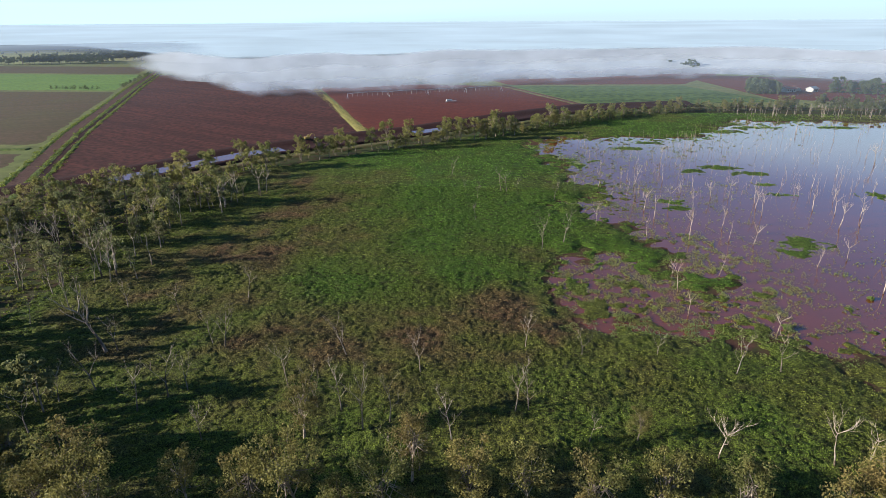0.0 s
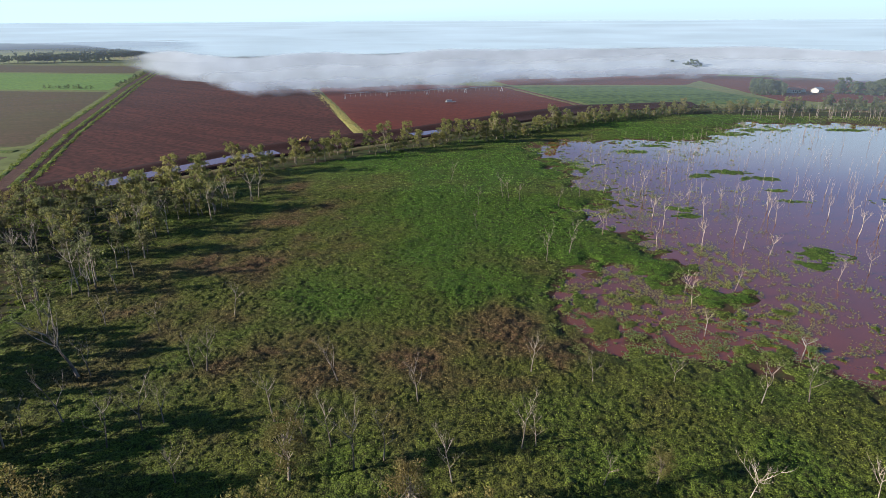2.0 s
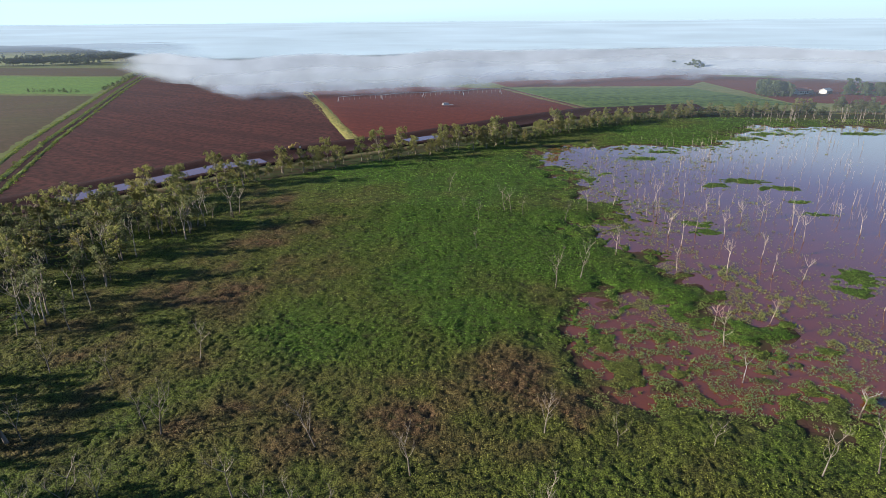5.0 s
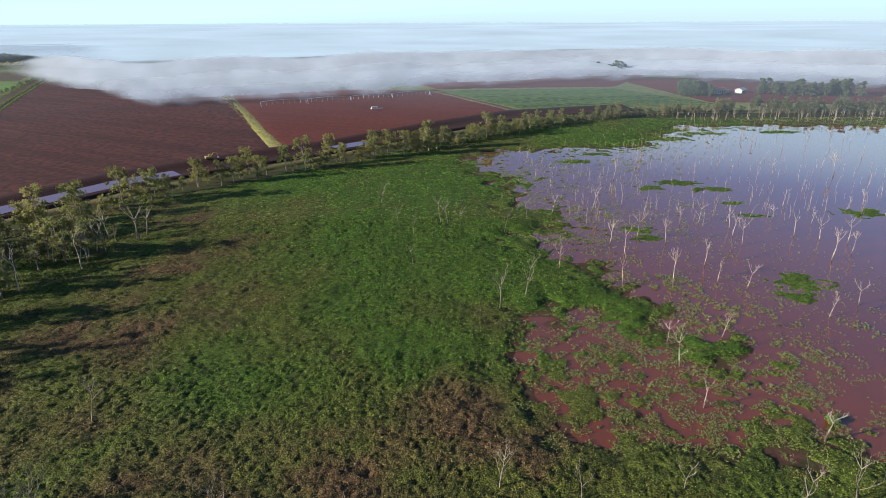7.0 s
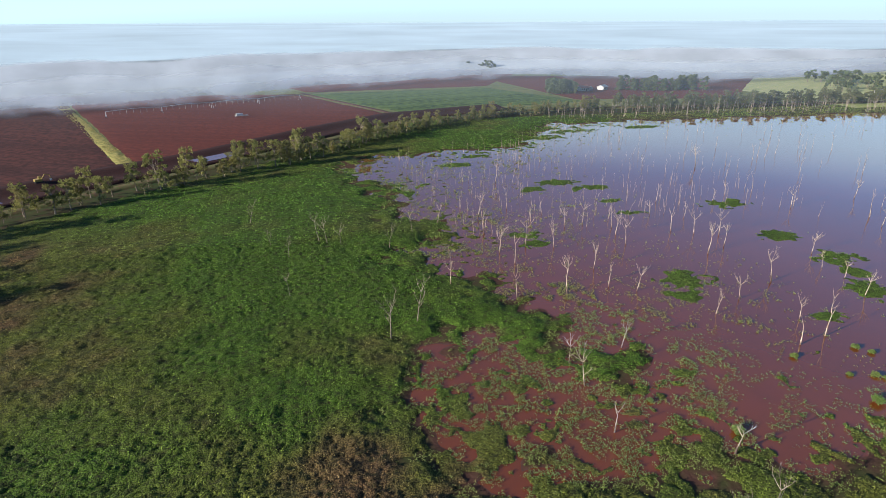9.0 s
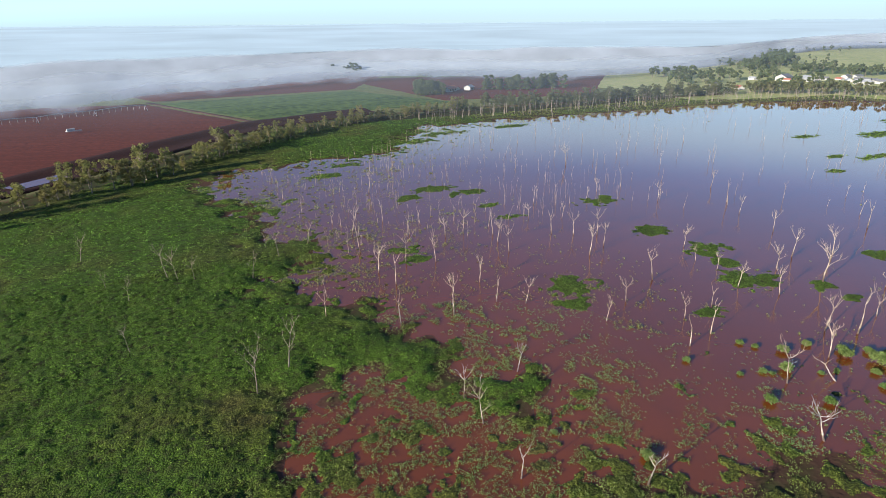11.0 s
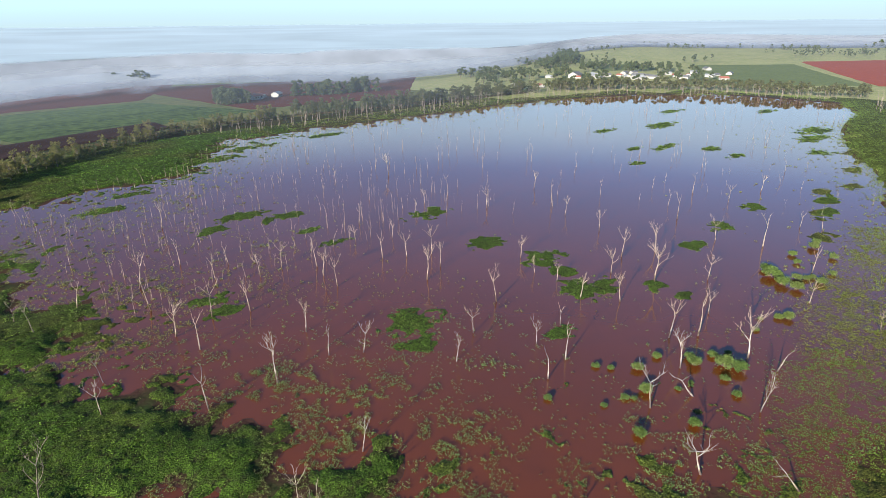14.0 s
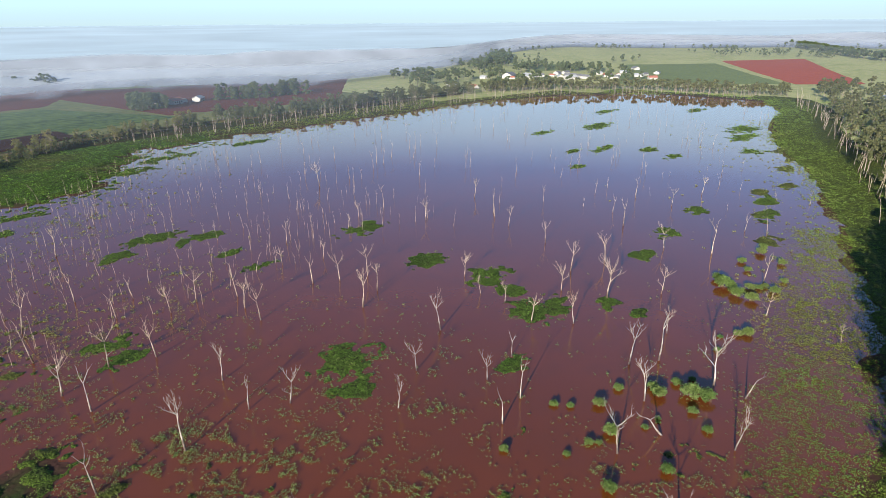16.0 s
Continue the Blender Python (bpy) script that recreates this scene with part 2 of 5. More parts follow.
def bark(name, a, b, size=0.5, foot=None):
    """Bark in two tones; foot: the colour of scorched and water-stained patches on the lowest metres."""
    m, n, l, p = material(name, 0.85, 0.2)
    o = n.new("ShaderNodeObjectInfo")
    c = mix(n, l, noise_fac(n, l, size, 4), a, b)
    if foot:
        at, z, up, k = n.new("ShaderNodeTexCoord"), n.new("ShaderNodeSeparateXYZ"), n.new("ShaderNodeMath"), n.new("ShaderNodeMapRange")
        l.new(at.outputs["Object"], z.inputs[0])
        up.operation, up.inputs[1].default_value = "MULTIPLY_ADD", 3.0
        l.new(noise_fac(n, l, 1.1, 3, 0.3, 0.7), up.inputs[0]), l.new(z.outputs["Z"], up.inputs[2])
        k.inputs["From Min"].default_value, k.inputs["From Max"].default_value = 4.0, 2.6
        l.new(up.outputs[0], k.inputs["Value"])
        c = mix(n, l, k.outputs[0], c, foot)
    v = n.new("ShaderNodeMapRange")
    v.inputs["To Min"].default_value, v.inputs["To Max"].default_value = 0.65, 1.15
    l.new(o.outputs["Random"], v.inputs["Value"])
    h = n.new("ShaderNodeHueSaturation")
    l.new(v.outputs[0], h.inputs["Value"])
    l.new(c, h.inputs["Color"])
    l.new(h.outputs[0], p.inputs["Base Color"])
    bump(n, l, p, noise_fac(n, l, size * 0.3, 3), 0.4, 0.03)
    return m


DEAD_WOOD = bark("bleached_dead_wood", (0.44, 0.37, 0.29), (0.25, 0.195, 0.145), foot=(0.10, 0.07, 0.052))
GREY_WOOD = bark("grey_dead_wood", (0.30, 0.25, 0.20), (0.17, 0.13, 0.10))
SOOTY = bark("fire_darkened_trunk", (0.20, 0.165, 0.135), (0.075, 0.06, 0.05), 1.2)
STEM_WOOD = bark("weathered_stems", (0.33, 0.27, 0.22), (0.20, 0.155, 0.12))
GUM_BARK = bark("gum_bark", (0.27, 0.22, 0.17), (0.14, 0.11, 0.08))


def plain(name, a, b, size=1.0, rough=0.7):
    m, n, l, p = material(name, rough, 0.3)
    l.new(mix(n, l, noise_fac(n, l, size, 4), a, b), p.inputs["Base Color"])
    return m


WALL = plain("painted_wall", (0.36, 0.34, 0.30), (0.46, 0.44, 0.40), 2)
ROOF_PALE = plain("pale_roof_sheet", (0.30, 0.30, 0.30), (0.42, 0.42, 0.41), 2, 0.55)
ROOF_GREY = plain("grey_roof_sheet", (0.13, 0.13, 0.13), (0.19, 0.185, 0.18), 2, 0.6)
ROOF_RED = plain("rust_roof_sheet", (0.40, 0.14, 0.09), (0.30, 0.12, 0.08), 2, 0.6)
PANE = plain("window_pane", (0.03, 0.035, 0.04), (0.04, 0.045, 0.05), 1, 0.1)
STEEL = plain("galvanised_steel", (0.5, 0.5, 0.5), (0.6, 0.6, 0.6), 0.5, 0.4)


# ---- mesh helpers ----
def mesh_of(name, verts, faces, mat, smooth=False):
    me = bpy.data.meshes.new(name)
    me.from_pydata([tuple(v) for v in verts], [], [tuple(f) for f in faces])
    me.materials.append(mat)
    if smooth:
        me.shade_smooth()
    return me


def quads_mesh(name, verts, quads, mat, **attributes):
    """A mesh from arrays, all faces of four corners, with values for each point."""
    me = bpy.data.meshes.new(name)
    nv, nq = len(verts), len(quads)
    me.vertices.add(nv)
    me.vertices.foreach_set("co", np.asarray(verts, np.float32).ravel())
    me.loops.add(nq * 4)
    me.loops.foreach_set("vertex_index", np.asarray(quads, np.int32).ravel())
    me.polygons.add(nq)
    me.polygons.foreach_set("loop_start", np.arange(0, nq * 4, 4, dtype=np.int32))
    me.materials.append(mat)
    for key, values in attributes.items():
        at = me.attributes.new(key, "FLOAT", "POINT")
        at.data.foreach_set("value", np.asarray(values, np.float32))
    me.update(calc_edges=True)
    me.validate()
    return me


def thing(name, label, category, group="", kind="", m=None):
    ob = tagged(new(name), label, category, group, kind)
    if m is not None:
        ob.matrix_basis = m
    return ob


def part(name, me, parent, label=""):
    ob = tagged(new(name, me), label)
    ob.parent = parent
    return ob


def grid_sheet(xs, ys, zfun):
    gx, gy = np.meshgrid(xs, ys)
    verts = np.stack([gx.ravel(), gy.ravel(), zfun(gx.ravel(), gy.ravel())], 1)
    nx, ny = len(xs), len(ys)
    i = np.arange(nx * ny).reshape(ny, nx)
    quads = np.stack([i[:-1, :-1], i[:-1, 1:], i[1:, 1:], i[1:, :-1]], -1).reshape(-1, 4)
    return verts, quads


def steps(lo, hi, step, far_lo, far_hi, grow=1.16):
    """Even steps between lo and hi, growing beyond."""
    out = list(np.arange(lo, hi, step))
    s, v = step, out[-1]
    while v < far_hi:
        s *= grow
        v += s
        out.append(min(v, far_hi))
    s, v, left = step, lo, []
    while v > far_lo:
        s *= grow
        v -= s
        left.append(max(v, far_lo))
    return np.array(left[::-1] + out)


def patch(name, corners, nx, ny, mat, lift, label, category="field"):
    """A field between four corners that lies on the land, with an edge that goes into it."""
    a, b, c, d = (np.array(p, float) for p in corners)
    u, v = np.meshgrid(np.linspace(0, 1, nx + 1), np.linspace(0, 1, ny + 1))
    u, v = u.ravel()[:, None], v.ravel()[:, None]
    xy = (a * (1 - u) + b * u) * (1 - v) + (d * (1 - u) + c * u) * v
    edge = ((u < 1e-6) | (u > 1 - 1e-6) | (v < 1e-6) | (v > 1 - 1e-6))[:, 0]
    xy += np.stack([vnoise(xy[:, 0], xy[:, 1], 9, 8) - 0.5, vnoise(xy[:, 0], xy[:, 1], 9, 9) - 0.5], 1) * 2.0
    z = hills(xy[:, 0], xy[:, 1]) + 0.42 + lift + 0.12 * fbm(xy[:, 0], xy[:, 1], 5, 6) - edge * 0.5
    i = np.arange((nx + 1) * (ny + 1)).reshape(ny + 1, nx + 1)
    quads = np.stack([i[:-1, :-1], i[:-1, 1:], i[1:, 1:], i[1:, :-1]], -1).reshape(-1, 4)
    return tagged(new(name, quads_mesh(name, np.column_stack([xy, z]), quads, mat)), label, category, kind="structure")


def along(points, step):
    """Evenly spaced points along a polyline, with the direction to its left."""
    pts = np.array(points, float)
    seg = np.hypot(*np.diff(pts, axis=0).T)
    s = np.concatenate([[0], np.cumsum(seg)])
    t = np.linspace(0, s[-1], max(2, int(s[-1] / step) + 1))
    p = np.stack([np.interp(t, s, pts[:, 0]), np.interp(t, s, pts[:, 1])], 1)
    d = np.gradient(p, axis=0)
    d /= np.linalg.norm(d, axis=1)[:, None]
    return p, np.stack([-d[:, 1], d[:, 0]], 1)


def ribbon(name, points, profile, mat, label, category, step=4, wobble=0.5, base=0.42, seed=1):
    """A strip along a line with a cross-section of (offset, height) pairs."""
    p, left = along(points, step)
    rows = []
    for k, (off, z) in enumerate(profile):
        w = off + wobble * (vnoise(p[:, 0], p[:, 1], 7, seed + k) - 0.5) * 2
        q = p + left * w[:, None]
        rows.append(np.column_stack([q, hills(q[:, 0], q[:, 1]) + base + z + 0.05 * vnoise(q[:, 0], q[:, 1], 2.5, seed)]))
    verts = np.concatenate(rows)
    i = np.arange(len(verts)).reshape(len(profile), len(p))
    quads = np.stack([i[1:, :-1], i[1:, 1:], i[:-1, 1:], i[:-1, :-1]], -1).reshape(-1, 4)
    return tagged(new(name, quads_mesh(name, verts, quads, mat)), label, category, kind="structure")


# ---- the land and the lake ----
gv, gq = grid_sheet(steps(-110, 240, 2.2, -4700, 4700), steps(20, 330, 2.2, -900, 4750), terrain)
ground_mesh = quads_mesh("ground", gv, gq, GROUND)
ground_mesh.materials.append(LAND)
ground_mesh.materials.append(PASTURE)
mid = gv[gq].mean(1)
outside = (shore(mid[:, 0], mid[:, 1]) > 25) & ((mid[:, 0] > 380) | (mid[:, 1] > 285 + 1.05 * (mid[:, 0] + 89)) | (mid[:, 1] > 425))
ground_mesh.polygons.foreach_set("material_index", outside.astype(np.int32) * (1 + ((mid[:, 0] > 380) | (np.hypot(mid[:, 0], mid[:, 1]) > 1150))))
ground = tagged(new("ground", ground_mesh), "wet green and brown marsh ground with red mud", "ground", kind="structure")
wv, wq = grid_sheet(np.linspace(2, 545, 40), np.linspace(80, 392, 30), lambda x, y: 0 * x)
lake = tagged(new("water", quads_mesh("water", wv, wq, WATER)), "still red-brown silty lake water reflecting the sky", "water", kind="structure")

# fields beyond the tree belt
patch("field_west", [(-175, 184), (-71, 306), (-222, 690), (-418, 690)], 40, 60, SOIL, 0.1, "dark maroon tilled field with faint furrows")
patch("field_middle", [(-70, 307), (62, 428), (0, 574), (-196, 612)], 40, 40, SOIL_RED, 0.1, "deep red tilled field")
patch("field_green", [(64, 440), (215, 462), (168, 585), (4, 572)], 30, 24, CROP_DARK, 0.14, "green crop field with paler rows")
patch("field_far_red", [(4, 578), (172, 588), (300, 800), (-80, 800)], 24, 20, SOIL_RED, 0.1, "red tilled field below the fog")
patch("field_farm_red", [(205, 470), (330, 446), (490, 610), (182, 720)], 24, 20, SOIL_RED, 0.05, "red tilled field beside the farmstead")
patch("field_back", [(-418, 696), (-222, 694), (-100, 980), (-530, 980)], 20, 20, LAND, 0.05, "rough grass field in thin fog")
patch("field_stubble", [(-720, 262), (-223, 266), (-341, 512), (-760, 520)], 40, 24, STUBBLE, 0.1, "dark stubble field beside the track")
patch("field_crop", [(-800, 522), (-343, 514), (-421, 688), (-900, 735)], 30, 16, CROP, 0.12, "bright green crop field")
patch("field_dark_far", [(-940, 740), (-427, 692), (-488, 830), (-1000, 850)], 24, 12, STUBBLE, 0.1, "dark far field")
patch("field_orchard", [(560, 335), (660, 205), (905, 345), (822, 440)], 20, 20, ORCHARD, 0.3, "dark green orchard on the rise")
patch("field_hill_red", [(662, 200), (700, 150), (1030, 262), (955, 355)], 20, 20, SOIL_BRIGHT, 0.5, "bright red bare field on the rise")
patch("field_hill_pasture", [(910, 345), (1040, 255), (1380, 340), (1300, 640)], 20, 20, PASTURE, 0.2, "pale pasture on the hilltop")
patch("field_hill_west", [(640, 480), (825, 445), (1280, 660), (1000, 720)], 20, 20, PASTURE, 0.25, "pale green pasture on the hill slope")
patch("field_hill_crop", [(660, 480), (725, 440), (800, 500), (730, 560)], 12, 12, ORCHARD, 0.4, "dark green crop block on the slope")
patch("field_shore_pasture", [(395, 372), (520, 345), (660, 440), (470, 500)], 20, 20, PASTURE, 0.2, "pale green pasture between lake and village")

patch("field_corner", [(-470, 120), (-176, 172), (-219, 255), (-470, 238)], 24, 12, STUBBLE, 0.1, "dark stubble corner beside the track")

# track, ditches and strips
ribbon("verge_outer", [(-170, 176), (-235, 300), (-352, 548), (-520, 920)], [(6.6, -0.3), (6.0, 0.2), (4.6, 0.25), (3.4, 0.0)], TURF, "long green grass verge of the track", "grass", 2, 0.5)
ribbon("road", [(-170, 176), (-235, 300), (-352, 548), (-520, 920)], [(3.6, 0.14), (1.8, 0.2), (0.6, 0.12), (-0.8, 0.2), (-2.0, 0.14)], DIRT, "red dirt track between fields", "road", 3, 0.3)
ribbon("verge_middle", [(-170, 176), (-235, 300), (-352, 548), (-520, 920)], [(-1.6, 0.1), (-2.2, 0.25), (-4.2, 0.25), (-4.9, 0.05)], TURF, "long green grass verge of the track", "grass", 2, 0.5, seed=11)
ribbon("ditch", [(-170, 176), (-235, 300), (-352, 548), (-520, 920)], [(-4.6, 0.2), (-5.8, 0.12), (-7.2, 0.2)], BANK, "dark wet ditch beside the track", "ditch", 3, 0.3, seed=15)
ribbon("verge_inner", [(-170, 176), (-235, 300), (-352, 548), (-520, 920)], [(-7.0, 0.1), (-7.6, 0.22), (-9.0, 0.22), (-9.8, -0.3)], TURF, "green grass verge at the field's edge", "grass", 2, 0.7, seed=21)
ribbon("side_track", [(-229, 262), (-262, 258), (-420, 246)], [(3, -0.3), (2.2, 0.3), (-2.2, 0.3), (-3, -0.3)], TURF, "grassy side track", "grass", 3, 0.6, seed=27)
ribbon("grass_strip", [(-76, 322), (-130, 446), (-186, 574), (-206, 604), (-240, 640)], [(4.2, -0.3), (3.0, 0.1), (0, 0.1), (-3.0, 0.1), (-4.2, -0.3)], DRY_GRASS, "dry yellow grass strip between two fields", "grass", 2, 0.5, seed=31)
ribbon("field_edge_track", [(60, 438), (2, 576)], [(2.2, -0.2), (1.6, 0.25), (-1.6, 0.25), (-2.2, -0.2)], DIRT, "pale dirt track at the crop's edge", "track", 4, 0.4, seed=35)
CANAL = [(-172, 176), (-148, 206), (-117, 256), (-80, 291), (-40, 322), (10, 376), (60, 420), (140, 445)]
ribbon("canal_bank", CANAL, [(21, -0.5), (17, 1.1), (12, 1.4), (8, 0.7), (5.4, 0.1), (-4.8, 0.1), (-6.5, 0.7), (-9.5, 0.7), (-11, -0.5)], BANK, "bare dark earth banks of the canal", "bank", 3, 0.5, seed=41)
ribbon("canal_water", [(-150, 204), (-117, 256), (-103, 269)], [(5.2, 0.3), (-4.6, 0.3)], WATER, "pale still water in the canal", "water", 3, 0.3, seed=45)
ribbon("canal_pool", [(-47, 317), (-31, 331)], [(4.6, 0.3), (-4.2, 0.3)], WATER, "pale still water in the canal", "water", 3, 0.3, seed=46)
ribbon("levee_track", [(-190, 150), (-132, 206), (-98, 250), (-30, 312), (20, 362), (70, 402), (160, 432), (300, 418), (420, 400)], [(4, -0.5), (2.5, 0.5), (-2.5, 0.5), (-4, -0.5)], TRACK, "low grassy levee behind the trees", "levee", 4, 0.5, seed=51)


# ---- marsh plants ----
ISLANDS = [(134, 208, 9, 5), (92, 247, 9, 5.5), (101.6, 238, 9, 4.5), (78, 240, 6, 4), (128, 177, 7, 4.5), (130, 160, 7.5, 5), (126.5, 150.5, 4, 3.5),
           (122, 141, 8, 6), (134, 131, 4, 3), (84, 157, 7, 5.5), (79.5, 149, 4.5, 4), (59, 195, 5, 4), (186, 138.6, 6, 4.5), (213, 140, 6, 4),
           (166, 137, 5, 3), (134, 124.5, 2.5, 2), (101.5, 133.6, 4, 3), (60, 188, 5, 4.5), (50, 128, 4.5, 4.5), (238, 125, 8, 4), (221, 121, 8, 4)]
FAR_ISLANDS = [(342, 238, 16, 7), (281, 206, 14, 4), (270, 214, 8, 3), (295, 188, 9, 4), (243, 198, 6, 3), (351, 164, 14, 6), (286, 174, 7, 4),
               (362, 161, 10, 4), (304, 251, 10, 4), (320, 150, 9, 6), (380, 170, 18, 8), (100, 220, 5, 3), (99, 207, 5, 3), (60, 285, 9, 4),
               (75, 300, 10, 4), (120, 335, 14, 6), (145, 350, 16, 6), (190, 352, 14, 5), (440, 215, 14, 5), (400, 260, 18, 5)]


def cover(x, y):
    """How closed the carpet of marsh herbs is, 0 to 1: solid on land, torn into clumps where it goes into the water."""
    inlet = ramp(-6, 8, x) * ramp(140, 126, y) * ramp(84, 94, y)
    loose = np.clip(0.25 + ramp(75, 30, x) * ramp(160, 190, y) + ramp(280, 310, y) + inlet, 0, 1)
    w = wet(x, y) / (6.0 + 8.0 * loose) + (3.2 + 3.0 * loose) * (fbm(x, y, 2.6, 23) - 0.5) + 1.0 * (vnoise(x, y, 0.7, 24) - 0.5)
    bare = np.clip(1.3 * blob(x, y, BROWN), 0, 1) * ramp(0.52, 0.40, fbm(x, y, 1.7, 39))
    return np.maximum(ramp(-0.1, 0.7, w), ramp(3, 9, wet(x, y))) * (1 - 0.25 * bare)


def hummocks(x, y):
    """Height of the herbs above the ground: domes of two sizes, ragged with single stems, lower towards the water."""
    a, b = cells(x, y, 1.7, 41), cells(x, y, 0.65, 43)
    domes = 0.28 * np.sqrt(np.clip(1 - (a / 0.85) ** 2, 0, 1)) * (0.25 + 1.1 * fbm(x, y, 7, 47)) + 0.30 * np.sqrt(np.clip(1 - (b / 0.72) ** 2, 0, 1))
    return (domes + 0.24 * lattice(x, y, 48)) * (0.22 + 0.78 * ramp(0, 18, wet(x, y)))


def canopy(x, y, closed):
    return np.maximum(terrain(x, y), 0.0) - 0.2 + closed * 0.24 + ramp(0.2, 0.9, closed) * hummocks(x, y)


def tint(x, y):
    """Vigour and withering of the herbs."""
    lush = np.clip(blob(x, y, LUSH) * 1.15 + 0.15 + 1.5 * (fbm(x, y, 14, 31) - 0.5), 0, 1) * (1 - 0.85 * blob(x, y, BROWN))
    wither = np.clip(blob(x, y, BROWN) * 0.95 + 2.0 * (fbm(x, y, 6, 33) - 0.58) + 1.5 * (fbm(x, y, 22, 34) - 0.5) * ramp(30, -20, x), 0, 1) * (1 - 0.75 * lush)
    return lush, wither


def carpet(name, pieces, closed, label, vigour=None):
    """A leafy sheet over grids of (x0, x1, y0, y1, step), where the herbs are closed."""
    vs, qs, lu, wi, n = [], [], [], [], 0
    for x0, x1, y0, y1, step in pieces:
        gx, gy = (g.ravel() for g in np.meshgrid(np.arange(x0, x1 + step, step), np.arange(y0, y1 + step, step)))
        nx = len(np.arange(x0, x1 + step, step))
        gx = gx + step * 0.6 * (lattice(gx, gy, 3) - 0.5)
        gy = gy + step * 0.6 * (lattice(gx, gy, 4) - 0.5)
        c = closed(gx, gy)
        i = np.arange(len(gx)).reshape(-1, nx)
        q = np.stack([i[:-1, :-1], i[:-1, 1:], i[1:, 1:], i[1:, :-1]], -1).reshape(-1, 4)
        q = q[c[q].max(1) > 0.03]
        used, flat = np.unique(q, return_inverse=True)
        gx, gy, c = gx[used], gy[used], c[used]
        lush, wither = tint(gx, gy) if vigour is None else (vigour + 0.3 * (fbm(gx, gy, 3, 36) - 0.5), 0 * gx)
        vs.append(np.stack([gx, gy, canopy(gx, gy, c)], 1)), qs.append(flat.reshape(-1, 4) + n), lu.append(lush), wi.append(wither)
        n += len(gx)
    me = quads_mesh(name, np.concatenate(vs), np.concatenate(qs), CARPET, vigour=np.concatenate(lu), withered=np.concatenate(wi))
    me.shade_smooth()
    return tagged(new(name, me), label, "plants", kind="stuff")


def tufts(x, y):
    """How thickly single tufts stand in shallow water, 0 to 1."""
    s = shore(x, y)
    patchy = fbm(x, y, 11, 29)
    west = ramp(105, 30, x) * ramp(88, 98, y) * ramp(185, 140, y)
    near = np.exp(np.minimum(s, 0) / (12 + 12 * ramp(130, 80, x)))
    inlet = ramp(75, 45, x) * ramp(145, 130, y) * ramp(88, 94, y)
    k = np.clip(near * 0.9 + 0.75 * west, 0, 1.1) * (0.25 + 0.75 * ramp(0.3, 0.62, patchy)) + 0.9 * inlet
    return k * (wet(x, y) < 6) * (s < 10)


def weeds(x, y):
    """Flat floating weed along the southern bank, thinner towards open water."""
    inland = 96.5 + 0.134 * (x - 93) - y + 9 * (fbm(x, y, 7, 37) - 0.5)
    return ramp(-2.5, 8, inland) * (0.35 + 0.65 * ramp(0.38, 0.5, fbm(x, y, 3, 38))) * (shore(x, y) < 2.5)


def blob(x, y, spots):
    v = np.zeros(np.shape(x))
    for bx, by, r in spots:
        v = np.maximum(v, np.exp(-((x - bx) ** 2 + (y - by) ** 2) / (r * r)))
    return v


LUSH = [(-8, 188, 40), (-32, 115, 18), (-6, 130, 12), (28, 148, 18), (0, 245, 45), (10, 165, 20), (50, 128, 8), (-50, 250, 25), (90, 330, 45), (140, 375, 40), (-20, 150, 14)]
BROWN = [(-30, 98, 12), (-58, 108, 14), (3, 109, 11), (-64, 132, 18), (-46, 152, 14), (-62, 178, 14), (-42, 95, 13), (-75, 208, 12), (14, 104, 7), (-12, 100, 8)]


def scatter(x0, x1, y0, y1, per_m2, keep):
    n = int((x1 - x0) * (y1 - y0) * per_m2)
    x, y = rng.uniform(x0, x1, n), rng.uniform(y0, y1, n)
    k = rng.random(n) < keep(x, y)
    return x[k], y[k]


def tris_mesh(name, verts, mat, **attributes):
    """A mesh of loose triangles from an array of their corners."""
    me = bpy.data.meshes.new(name)
    nv = len(verts)
    me.vertices.add(nv)
    me.vertices.foreach_set("co", np.asarray(verts, np.float32).ravel())
    me.loops.add(nv)
    me.loops.foreach_set("vertex_index", np.arange(nv, dtype=np.int32))
    me.polygons.add(nv // 3)
    me.polygons.foreach_set("loop_start", np.arange(0, nv, 3, dtype=np.int32))
    me.materials.append(mat)
    for key, values in attributes.items():
        at = me.attributes.new(key, "FLOAT", "POINT")
        at.data.foreach_set("value", np.asarray(values, np.float32))
    me.update(calc_edges=True)
    return me


